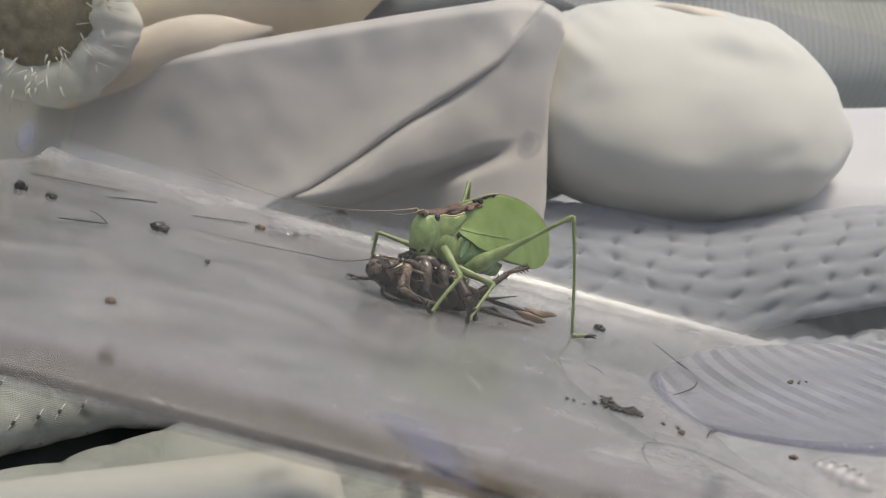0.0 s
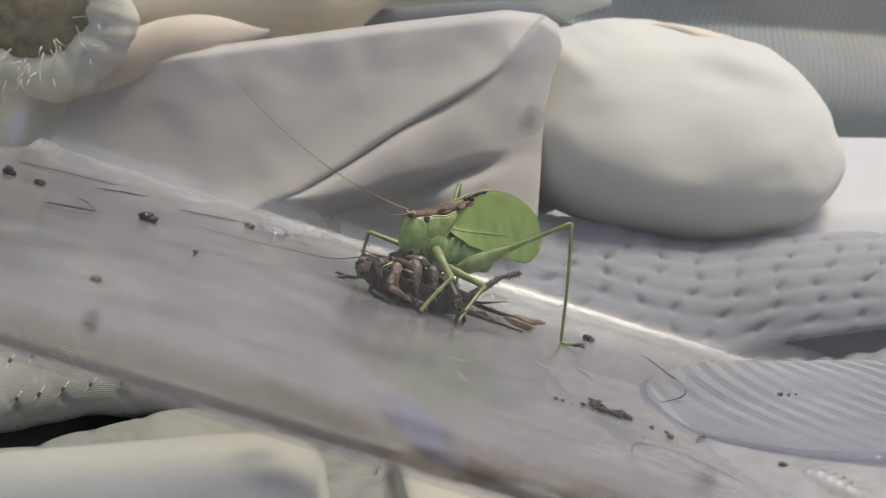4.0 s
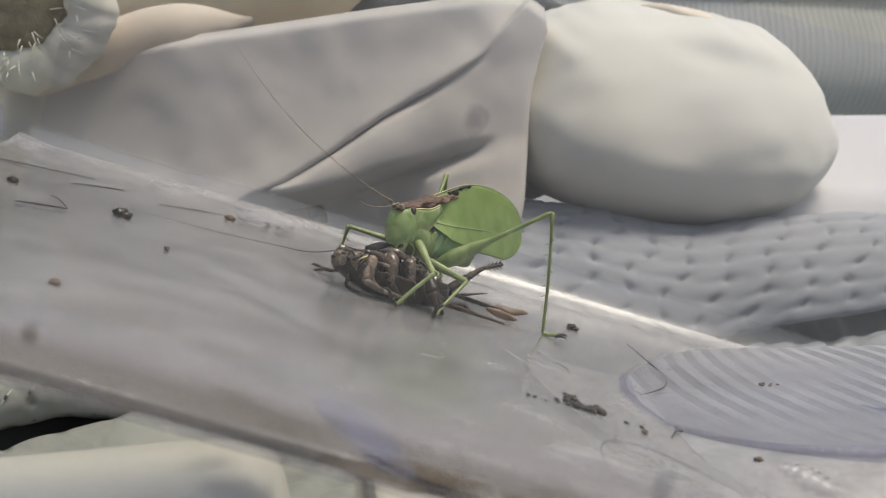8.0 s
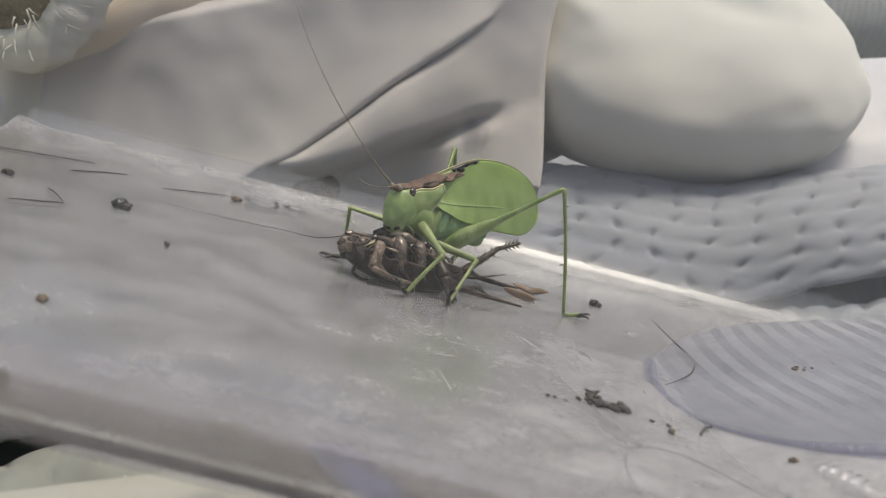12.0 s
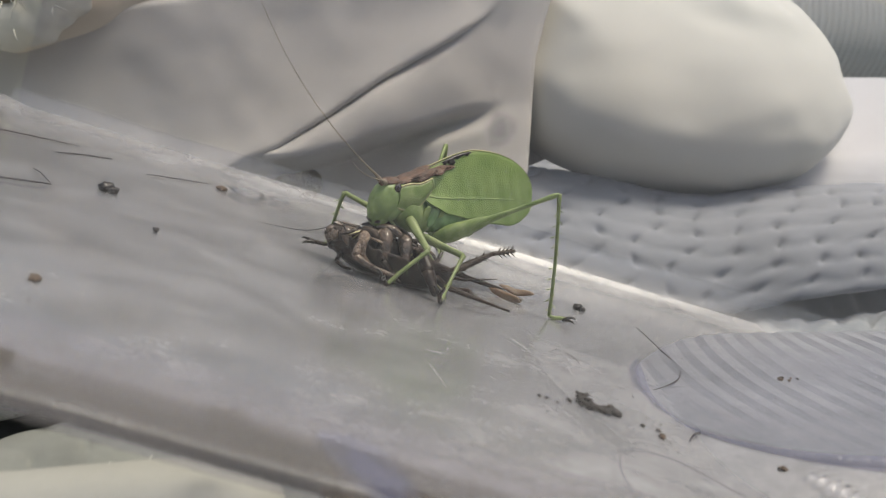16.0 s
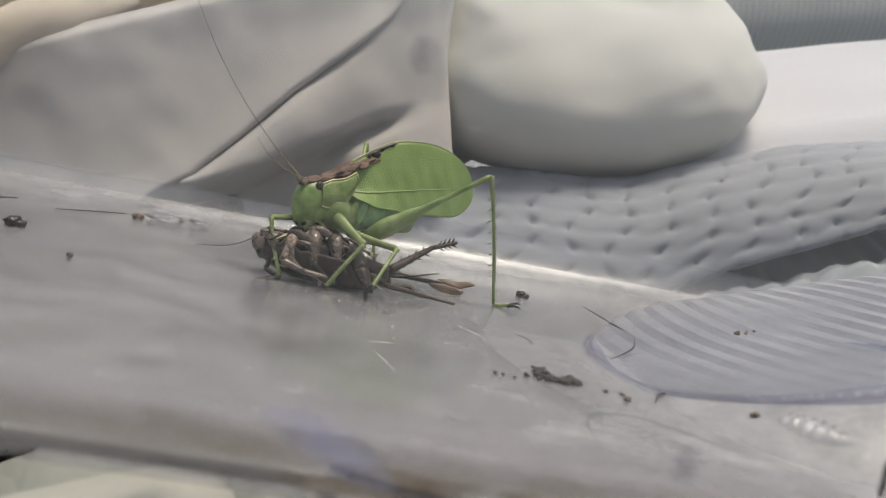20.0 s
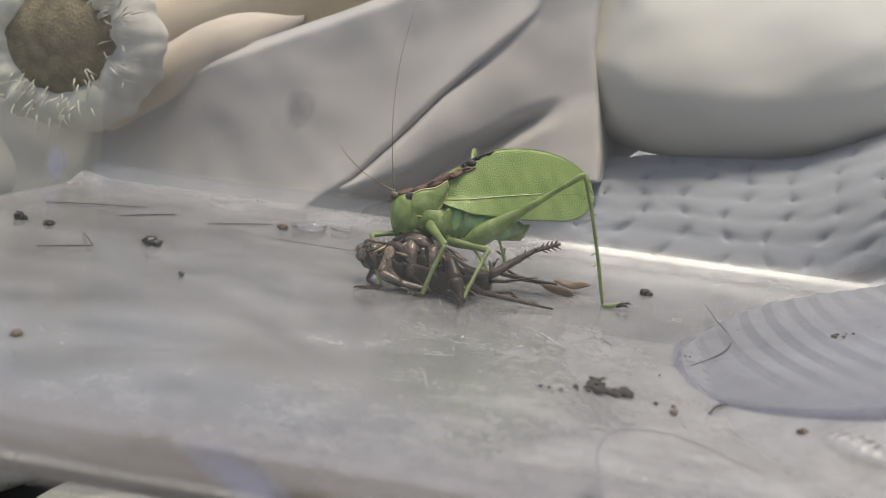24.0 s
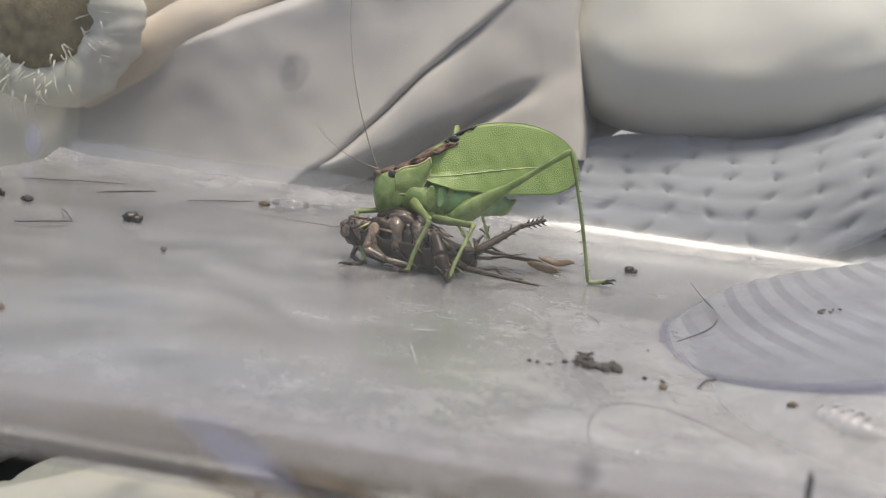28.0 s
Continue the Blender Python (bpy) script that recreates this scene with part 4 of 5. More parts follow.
lathe("abdomen", [(-1.5, 0, 4.4), (2, 0, 3.6), (6, 0, 3.0), (9.5, 0, 2.4), (11.2, 0, 2.6)], [2.6, 3.3, 3.3, 2.5, 1.4, 0.4], BELLY, "blue-green ringed abdomen", 0.85, 0.08)
lathe("abdomen_tip", [(8.2, 0, 1.7), (10.0, 0, 1.6), (11.3, 0, 2.5), (12.0, 0, 2.9)], [1.3, 1.2, 0.6, 0.12], GREEN, "", 0.8)
lathe("thorax", [(-5.2, 0, 4.9), (-3.4, 0, 4.0), (-0.8, 0, 3.0), (2.2, 0, 2.6)], [1.6, 3.0, 3.3, 2.9, 1.2], GREEN, "pale green thorax", 0.86)


def saddle(u, v):
    # the shield behind the head: flat above, hanging down at the sides
    x = -6.2 + 5.2 * u
    top = 7.2 + 1.9 * u + 0.2 * math.sin(u * 7)
    a = (2 * v - 1) * 1.75
    half = 2.35 + 0.35 * u
    y = half * math.sin(max(-1.5, min(1.5, a)) / 1.5 * math.pi / 2) * (1 - 0.12 * smooth(1.2, 1.75, abs(a)))
    deep = 4.3 * math.sqrt(max(0.05, 1 - ((u - 0.42) / 0.62) ** 2))
    drop = 0.0 if abs(a) < 0.75 else (abs(a) - 0.75) * deep
    return Vector((x * MM, y * MM, (top - drop - 0.25 * (a / 0.75) ** 2 * (abs(a) < 0.75)) * MM))


shield = sheet("pronotum", saddle, 30, 40, GREEN, katydid, "pale green saddle-shaped neck shield", thick=0.00018)


def back_plate(u, v):
    # a rough ridge of brown scales lying along the back
    p = along(at_mm((-6.2, 0, 7.5), (-3.4, 0, 8.6), (-0.6, 0, 9.9), (1.8, 0, 10.9), (3.9, 0, 11.5)), u)
    a = 2 * math.pi * v
    grow = math.sin(math.pi * min(0.97, 0.06 + 0.94 * u)) ** 0.5
    k = 1 + 0.45 * noise.noise(Vector((u * 9, math.cos(a) * 1.6, math.sin(a) * 1.6)))
    return p + Vector((0, 1.75 * grow * k * math.cos(a), 0.72 * grow * k * math.sin(a))) * MM


sheet("back_plate", lambda u, v: back_plate(v, u), 28, 44, BACK_BROWN, katydid, "mottled reddish-brown ridge along the back", wrap=True)
tube("back_seam", [saddle(i / 16, 0.28) + Vector((0, 0, 0.0001)) for i in range(17)], 0.00015, STRAW, katydid, "pale yellow seam", seg=6)
tube("back_seam", [saddle(i / 16, 0.72) + Vector((0, 0, 0.0001)) for i in range(17)], 0.00015, STRAW, katydid, "pale yellow seam", seg=6)
for v in (0.02, 0.98):
    tube("shield_rim", [saddle(i / 20, v) for i in range(21)], 0.00016, STRAW, katydid, "pale rolled rim of the neck shield", seg=6)
tube("shield_rim", [saddle(0.995, i / 40) for i in range(41)], 0.00017, LEG_GREEN, katydid, "rolled rear rim of the neck shield", seg=6)
tube("shield_rim", [saddle(0.005, i / 40) for i in range(41)], 0.00013, GREEN, katydid, "rolled front rim of the neck shield", seg=6)
for k, (x, z, s) in enumerate(((-1.2, 3.4, 1.0), (0.4, 3.6, 0.9), (1.8, 3.9, 0.7))):
    blob("side_plate", (x * MM, -2.75 * MM, z * MM), (0.75 * s * MM, 0.24 * MM, 1.9 * s * MM), (GREEN, BELLY, GREEN)[k], katydid, "smooth plate on the thorax side", turn=(0, 14, 0), rough=0.15, seed=k)
# head, hung at the neck so that it can turn
head = blob("head", (-1.3 * MM, 0, -2.9 * MM), (3.8 * MM, 2.3 * MM, 2.45 * MM), HEAD_GREEN, katydid, "smooth olive-green long-faced head", turn=(0, 98, 0), pinch=0.16, nu=28, nv=18)
NECK = Vector((-5.7, 0, 7.0)) * MM
blob("eye", (-0.9 * MM, -1.66 * MM, 0.0), (0.60 * MM, 0.46 * MM, 0.72 * MM), EYE_DARK, head, "glossy dark brown eye")
blob("eye", (-0.9 * MM, 1.62 * MM, 0.05 * MM), (0.52 * MM, 0.42 * MM, 0.64 * MM), EYE_DARK, head, "glossy dark brown eye")
blob("crown", (-1.5 * MM, 0, 0.55 * MM), (1.7 * MM, 1.25 * MM, 0.5 * MM), BACK_BROWN, head, "mottled brown crown between the eyes", turn=(0, -20, 0), rough=0.2)
blob("face_spot", (-3.2 * MM, -0.5 * MM, 0.1 * MM), (0.4 * MM, 0.4 * MM, 0.35 * MM), BACK_BROWN, head, "brown spot", rough=0.4)
blob("lip", (-2.0 * MM, 0, -5.3 * MM), (1.1 * MM, 1.3 * MM, 0.9 * MM), LIMB, head, "brown stained mouth", rough=0.4, seed=4)
blob("lip", (-2.6 * MM, -0.7 * MM, -4.3 * MM), (0.6 * MM, 0.9 * MM, 0.7 * MM), HEAD_GREEN, head, "", rough=0.4, seed=6)
for s in (-1, 1):
    lathe("jaw", [(-1.4, s * 1.0, -5.0), (-1.6, s * 0.9, -5.9), (-1.3, s * 0.4, -6.6)], [0.9, 0.75, 0.15], GREEN if s < 0 else LEG_GREEN, parent=head, seg=10)
    lathe("palp", [(-0.6, s * 1.5, -4.8), (0.4, s * 2.0, -5.6), (0.9, s * 1.7, -6.7), (0.2, s * 1.4, -7.3)], [0.26, 0.22, 0.22, 0.26], LEG_GREEN, parent=head, seg=8)
    blob("cheek_plate", (-0.2 * MM, s * 1.75 * MM, -2.6 * MM), (2.4 * MM, 0.55 * MM, 1.3 * MM), HEAD_GREEN, head, "", turn=(0, 98, 0))
    blob("feeler_base", (-2.9 * MM, s * 0.75 * MM, 0.35 * MM), (0.65 * MM, 0.40 * MM, 0.40 * MM), ANTENNA, head, "brownish feeler base", turn=(0, 35, 0))


def feeler(side, length, bend):
    """A long thread-like antenna along its own -x axis."""
    pts, rad = [], []
    for i in range(34):
        t = i / 33
        pts.append(Vector((-length * t * (1 - 0.12 * t), side * bend * t * t * 0.5, bend * t * t)) * MM)
        rad.append((0.20 * (1 - t) ** 16 + 0.035 * (1 - t) + 0.032) * MM)
    return tube("antenna", pts, rad, ANTENNA, katydid, "long thread-like antenna", seg=6)


near_feeler, far_feeler = feeler(-1, 12, 3), feeler(1, 38, 9)


def spiny(path, radii, spikes, mat_seed, size, seg=10, both=True):
    """A tube with a double row of fine spines."""
    pieces = [tube_data(path, radii, seg)]
    r = random.Random(mat_seed)
    n = len(path) - 1
    for i in range(spikes):
        t = 0.12 + 0.82 * i / max(1, spikes - 1)
        p = Vector(path[0]).lerp(Vector(path[n]), t)
        for s in ((-1, 1) if both else (1,)):
            way = Vector((0.45, s * 0.35 + r.uniform(-.2, .2), -0.8 if i % 2 else 0.8)).normalized() * size * r.uniform(0.7, 1.2)
            pieces.append(tube_data([p, p + way * 0.5, p + way], [size * 0.10, size * 0.07, size * 0.015], 5))
    return joined(pieces)


def femur_mesh(name, length, radii):
    n = 26
    pts, rad = [], []
    for i in range(n + 1):
        t = i / n
        k = t * (len(radii) - 1)
        a = min(int(k), len(radii) - 2)
        rad.append((radii[a] + (radii[a + 1] - radii[a]) * smooth(0, 1, k - a)) * MM * (1 if 0 < i < n else 0.6))
        pts.append((length * t * MM, 0, 0))
    ob = tube("femur", pts, rad, GREEN if length > 15 else LEG_GREEN, katydid, "", seg=12, flat=0.72)
    return ob


def tibia_mesh(name, length, thick):
    pts = [(length * i / 14 * MM, 0, 0.25 * math.sin(math.pi * i / 14) * MM) for i in range(15)]
    rad = [thick * MM * (1.35 if i == 0 else 1.0 if i < 3 else 0.86) for i in range(15)]
    ob = link("tibia", *spiny(pts, rad, 20 if length > 15 else 7, len(name), 0.0012 if length < 15 else 0.0010), LEG_GREEN, katydid, "spiny green shin")
    r = random.Random(len(name) * 7)
    hairs = []
    for i in range(44 if length > 15 else 24):
        q = Vector((length * r.uniform(0.05, 0.98) * MM, 0, 0.2 * MM))
        way = Vector((r.uniform(0.3, 0.9), r.uniform(-1, 1), r.uniform(-1, 1))).normalized() * r.uniform(0.45, 0.8) * MM
        hairs.append(tube_data([q, q + way], [0.035 * MM, 0.008 * MM], 4))
    link("hairs", *joined(hairs), STRAW, ob, "fine pale leg hairs")
    # the foot lies along the ground at the end of the shin
    toe = [(length * MM, 0, 0), ((length + 0.25) * MM, 0, 0.9 * MM), ((length + 0.15) * MM, 0, 1.9 * MM), ((length + 0.3) * MM, 0, 2.6 * MM)]
    foot = tube("foot", [along(toe, i / 9) for i in range(10)], [0.40 * MM * (0.7 + 0.25 * abs(math.cos(i * 1.3))) for i in range(10)], LEG_GREEN if length > 15 else LIMB, ob, "jointed foot", seg=8)
    for s in (-1, 1):
        tube("claw", at_mm((length + 0.3, s * 0.1, 2.2), (length + 0.1, s * 0.45, 3.0), (length + 0.15, s * 0.8, 3.7), (length + 0.5, s * 1.0, 4.1)), [0.34 * MM, 0.27 * MM, 0.2 * MM, 0.05 * MM], NEAR_BLACK, ob, "dark claw", seg=5)
    return ob


SHANKS = {name: (femur_mesh(name, spec[1], spec[4]), tibia_mesh(name, spec[2], spec[5])) for name, spec in LEGS.items()}
for name, spec in LEGS.items():
    hip = spec[0]
    blob("hip", tuple(c * MM for c in (hip[0], hip[1] * 0.85, hip[2] + 0.4)), (0.70 * MM, 0.48 * MM, 1.0 * MM), GREEN, katydid, "")


def bone(a, b, up):
    """A pose at a whose x axis points to b and whose z axis leans towards up."""
    x = (b - a).normalized()
    y = Vector(up).cross(x).normalized()
    z = x.cross(y)
    m = Matrix((x, y, z)).transposed().to_4x4()
    m.translation = a
    return m


def leg_poses(name, t):
    hip, l1, l2, pole = (LEGS[name][k] for k in range(4))
    hip, l1, l2 = Vector(hip) * MM, l1 * MM, l2 * MM
    inv = katydid_pose(t).inverted()
    foot = inv @ Vector(glide(FEET[name], t))
    way = foot - hip
    d = min(way.length, (l1 + l2) * 0.995)
    way.normalize()
    a = (l1 * l1 - l2 * l2 + d * d) / (2 * d)
    h = math.sqrt(max(1e-9, l1 * l1 - a * a))
    pole = Vector(pole)
    out = (pole - way * pole.dot(way)).normalized()
    knee = hip + way * a + out * h
    foot = knee + (foot - knee).normalized() * l2
    # the foot's toes point outwards, flat on the ground
    toes = inv.to_3x3() @ Vector({"near_hind": (1, -0.15, 0), "far_hind": (-0.2, 1, 0), "near_mid": (-0.3, -1, 0), "near_front": (-0.6, -0.8, 0), "far_front": (-1, -0.25, 0), "far_mid": (0.3, 1, 0)}[name])
    return bone(hip, knee, (0, -1, 0.4)), bone(knee, foot, toes)


def feeler_pose(t, side):
    base = Vector((-8.6, side * 0.75, 7.7)) * MM
    swing = glide([(0, 20, 0), (0.5, 65, 5), (1, 48, 0), (1.5, 65, 0), (2, 45, -5), (2.5, 48, 0), (3, 56, 0), (3.5, 50, 3), (5, 38, 5), (7, 45, -5), (9, 42, 5), (11, 50, 0), (12, 50, 5), (14, 55, 0), (15, 72, 0),
                   (15.6, 48, 3), (16.2, 44, 3), (17, 66, -5), (18, 75, 0), (19, 40, 4), (20, 50, -4), (20.5, 52, 0), (21, 25, 0), (22.3, 50, 0), (23.5, 30, 0), (23.8, 83, 0), (24.2, 84, 0), (24.5, 57, 3), (24.8, 17, 0), (25.2, 53, 3),
                   (25.5, 94, 0), (25.8, 60, 0), (26, 84, 0), (26.2, 74, 0), (26.5, 54, 3), (26.8, 96, 0), (27.2, 40, -4), (27.5, 19, 0), (27.8, 47, 0), (28, 71, 0)], t)
    lift = swing[0] - 16 * smooth(23, 17, t) - 24 * smooth(11, 6, t) if side > 0 else 4 + 0.2 * swing[0] - 34 * smooth(20, 9, t)
    return Matrix.Translation(base) @ pose(0, 0, 0, 0, lift, side * -10 + swing[1])


# ---- the dead cricket, lying on its back ----
CRICKET_ROWS = [(0.0, 0.3, 0.0, 0.0, 0, 0, 19), (8.0, 0.3, 0.0, 0.0, 0, 0, 17), (11.0, 0.0, 0.0, 0.0, 0, 0, 16), (15.0, 0.0, 0.0, 0.0, 0, 0, 13), (16.0, -0.2, 0.0, 0.0, -4, 0, 6), (17.0, -0.2, 0.0, 0.2, -10, 0, 0), (20.0, 0.0, 0.0, 0.0, -4, 0, 0), (25.0, 0.0, 0.0, 0.0, 0, 0, 0), (28.0, 0.0, 0.0, 0.0, 0, 0, 0)]
CRICKET_AT = Vector((0.0045, 0.1755, 0.0))


def cricket_pose(t):
    x, y, z, rx, ry, rz = glide(CRICKET_ROWS, t)
    return Matrix.Translation(CRICKET_AT + Vector((x, y, z)) * MM) @ spin(rx, ry, rz)


cricket = thing("dead_cricket", "dead brown cricket on its back, half eaten, legs awry", "insect", cricket_pose(0))
C_AXIS = [(-9.2, 0.6, 4.6), (-6.5, 0.3, 4.0), (-2.5, 0, 3.5), (2.5, -0.2, 3.1), (6.5, 0, 2.5), (9.5, 0.4, 1.6)]
for i in range(8):
    a, b = i / 8, (i + 1.25) / 8
    pts = [along([Vector(p) * MM for p in C_AXIS], min(1, a + (b - a) * k / 5)) for k in range(6)]
    wide = [(1.6, 2.7, 3.3, 3.5, 3.4, 3.1, 2.5, 1.6, 0.6)[i] * (1 - k / 5) + (1.6, 2.7, 3.2, 3.3, 3.2, 2.9, 2.3, 1.4, 0.6)[i + 1] * k / 5 for k in range(6)]
    tube("body_ring", pts, [0.80 * w * MM * (0.94 if k in (0, 5) else 1) for k, w in enumerate(wide)], SHELL, cricket, "", seg=18, flat=0.98)


def bowl(u, v):
    # the hollow back shell, open above, its head end tilted up
    a = math.pi * (0.03 + 0.94 * v)
    t = 2 * u - 1
    wide = (1 - abs(t) ** 2.6) ** 0.55
    k = 1 + 0.05 * noise.noise(Vector((u * 7, v * 4, 1.0))) + 0.035 * abs(math.sin(u * 25)) ** 0.5
    x = -0.6 + 9.6 * t
    rim = 0.7 * smooth(0.30, 0.0, v) + 0.35 * noise.noise(Vector((u * 16, 3, v)))* smooth(0.2, 0.0, v)
    return Vector((x, -4.4 * wide * k * math.cos(a), 4.0 + rim - 0.30 * t - 0.7 * t * (t > 0) + 0.9 * (t < -0.3) * (abs(t) - 0.3) - 3.9 * wide ** 0.8 * k * math.sin(a))) * MM


sheet("carapace", bowl, 90, 30, SHELL, cricket, "dark rounded back shell", thick=0.0003)
blob("prey_head", (-8.6 * MM, 0.3 * MM, 4.0 * MM), (1.8 * MM, 2.1 * MM, 1.9 * MM), SHELL, cricket, "dark shiny head", rough=0.5, seed=3)
for k, (x, y, z, s) in enumerate(((-9.6, -0.6, 5.0, 0.9), (-9.9, -1.2, 3.9, 0.75), (-8.7, -1.7, 5.2, 0.9), (-9.2, 0.6, 5.7, 0.8), (-10.2, -0.2, 4.3, 0.6))):
    blob("mouth_part", (x * MM, y * MM, z * MM), (s * MM, 0.7 * s * MM, 0.8 * s * MM), FLESH if k % 2 else LIMB, cricket, "", rough=0.6, seed=k + 40, freq=1.9)
blob("prey_jaw", (-9.9 * MM, -0.9 * MM, 4.9 * MM), (0.9 * MM, 0.8 * MM, 0.7 * MM), FLESH, cricket, "", rough=0.4, seed=5)
rng = random.Random(12)
# folded thighs and swollen parts laid bare in the shell


def fleshy(name, label, points, radii, mat, seed):
    """A swollen, uneven, wet-looking piece along a bent line; millimetres."""
    n, seg = 18, 14
    path = [along(at_mm(*points), i / n) for i in range(n + 1)]
    rad = []
    for i in range(n + 1):
        k = i / n * (len(radii) - 1)
        a = min(int(k), len(radii) - 2)
        end = min(1.0, 0.35 + 2.6 * min(i, n - i) / n)
        rad.append((radii[a] + (radii[a + 1] - radii[a]) * smooth(0, 1, k - a)) * MM * end)
    verts, faces = tube_data(path, rad, seg, 0.9)
    out = []
    for q, v in enumerate(verts):
        c = path[q // seg]
        out.append(c + (v - c) * (1 + 0.20 * noise.noise(v * 700 + Vector((seed, 0, 0))) + 0.10 * noise.noise(v * 2300 + Vector((0, seed, 0)))))
    return link(name, out, faces, mat, cricket, label)


for k, (points, radii, mat) in enumerate((
        (((-4.5, -1.2, 6.7), (-5.3, -3.4, 5.4), (-4.9, -4.5, 2.8), (-3.0, -4.9, 1.5)), (0.95, 1.0, 0.75, 0.4), TAN_FLESH),
        (((-2.6, -0.8, 7.0), (-2.3, -3.0, 6.4), (-1.8, -4.0, 4.2), (-1.0, -4.3, 2.2)), (1.15, 1.3, 0.9, 0.35), FLESH),
        (((-7.0, -0.6, 6.0), (-7.8, -2.4, 5.4), (-7.2, -3.4, 3.6)), (0.9, 1.1, 0.5), FLESH),
        (((0.2, -0.4, 6.6), (0.8, -2.6, 6.3), (1.3, -3.8, 4.4), (2.2, -4.2, 2.6)), (1.0, 1.25, 0.9, 0.35), FLESH),
        (((-3.8, -1.6, 7.2), (-1.6, -2.4, 7.5), (0.6, -2.5, 6.8)), (0.65, 0.85, 0.5), FLESH),
        (((-6.4, -2.2, 6.4), (-4.4, -3.2, 6.5), (-2.8, -3.7, 5.4)), (0.6, 0.75, 0.5), LIMB),
        (((2.4, -0.8, 5.9), (3.4, -2.8, 5.1), (4.6, -3.6, 2.9)), (1.0, 1.05, 0.6), LIMB),
        (((-8.4, -0.4, 5.2), (-9.3, -1.6, 4.9), (-9.2, -2.3, 3.7)), (0.8, 0.9, 0.45), TAN_FLESH),
        (((-5.8, 0.6, 6.6), (-3.0, 0.4, 7.1), (0.0, 0.4, 6.8), (3.0, 0.0, 5.6)), (1.2, 1.4, 1.4, 1.0), SHELL),
        (((3.6, -1.6, 5.2), (5.4, -2.2, 4.2), (7.0, -2.4, 2.8)), (0.8, 0.8, 0.4), SHELL),
        (((-6.6, -3.0, 4.8), (-5.8, -3.9, 3.4), (-6.2, -3.7, 2.2)), (0.5, 0.6, 0.3), FLESH),
        (((-9.0, -0.6, 5.6), (-9.6, -1.2, 4.6), (-9.0, -1.8, 3.6)), (0.7, 0.95, 0.6), TAN_FLESH))):
    points = [(x, max(y, -4.0), max(z, 1.8)) for x, y, z in points]
    fleshy("belly_part", "swollen wet brown belly part", points, [0.86 * r for r in radii], mat, 20.0 + 3.7 * k)
for k in range(40):
    x, y = rng.uniform(-8.2, 4.8), rng.uniform(-3.9, -0.6)
    z = 6.9 - 0.10 * abs(x + 1.5) - 0.42 * max(0.0, -y - 1.8) ** 1.6 + rng.uniform(-0.5, 0.3)
    turn = rng.uniform(0, 6.28)
    a, b = 1.5 * math.cos(turn), 1.5 * math.sin(turn)
    fleshy("belly_shred", "dark torn shred of flesh", ((x - a, y - 0.3 * b, z - 0.6 * b), (x, y - 0.3, z), (x + a, y + 0.3 * b, z + 0.5 * b)), (0.14, 0.26, 0.10), (FLESH, SHELL, LIMB, TAN_FLESH)[k % 4], 90.0 + 2.3 * k)
for k in range(16):
    x = rng.uniform(-7.5, 4.5)
    blob("shred", (x * MM, rng.uniform(-3.2, 1.0) * MM, rng.uniform(5.6, 7.0) * MM - 0.12 * abs(x) * MM), (rng.uniform(.3, .7) * MM, rng.uniform(.25, .5) * MM, rng.uniform(.25, .5) * MM), (FLESH, SHELL, LIMB)[k % 3], cricket, "", rough=0.6, seed=k + 60, nu=10, nv=6, turn=(rng.uniform(0, 180), rng.uniform(0, 90), 0))
shards = []
for k in range(60):
    p = Vector((rng.uniform(-8, 7), rng.uniform(-3.4, 0.5), 0))
    p.z = 5.4 - 0.35 * max(0, p.x) + rng.uniform(-2.2, 0.8)
    way = Vector((rng.uniform(-1, 1), rng.uniform(-0.9, 0), rng.uniform(-0.6, 0.9))).normalized() * rng.uniform(0.7, 1.9)
    shards.append(tube_data([p * MM, (p + way * 0.5) * MM, (p + way) * MM], [0.13 * MM, 0.1 * MM, 0.02 * MM], 5))
link("bristles", *joined(shards[:28]), LIMB, cricket, "torn bristles and splinters")
link("threads", *joined(shards[28:]), STRAW, cricket, "pale torn threads")


# white flecks painted in for the bright glints around the mouth
for k in range(5):
    blob("froth", (rng.uniform(-6.5, -0.5) * MM, rng.uniform(-3.0, -1.5) * MM, rng.uniform(5.9, 7.4) * MM), (0.2 * MM, 0.18 * MM, 0.15 * MM), DUST_AND_GLINT, cricket, "tiny white froth fleck", rough=0.5, seed=k, nu=8, nv=5)


def prey_leg(name, label, joints, radii, mats, spikes=0, foot=True):
    leg = None
    for k, (a, b) in enumerate(zip(joints, joints[1:])):
        a, b = Vector(a) * MM, Vector(b) * MM
        pts = [a.lerp(b, i / 6) for i in range(7)]
        r0, r1 = radii[k], radii[k + 1]
        rad = [(r0 + (r1 - r0) * i / 6) * MM for i in range(7)]
        data = [tube_data(pts, rad, 8, 0.85)]
        if spikes and k >= 1:
            side = (b - a).cross(Vector((0, 1, 0))).normalized()
            for i in range(spikes):
                p = a.lerp(b, 0.25 + 0.7 * i / spikes)
                for s in (-1, 1):
                    w = (side * s + (b - a).normalized() * 0.9).normalized() * 1.25 * MM
                    data.append(tube_data([p, p + w * 0.5, p + w], [0.2 * MM, 0.13 * MM, 0.02 * MM], 5))
        seg_ob = link(("prey_thigh", "prey_shin", "prey_foot", "prey_toe")[k], *joined(data), mats[min(k, len(mats) - 1)], cricket, label if k == 0 else "")
    return seg_ob


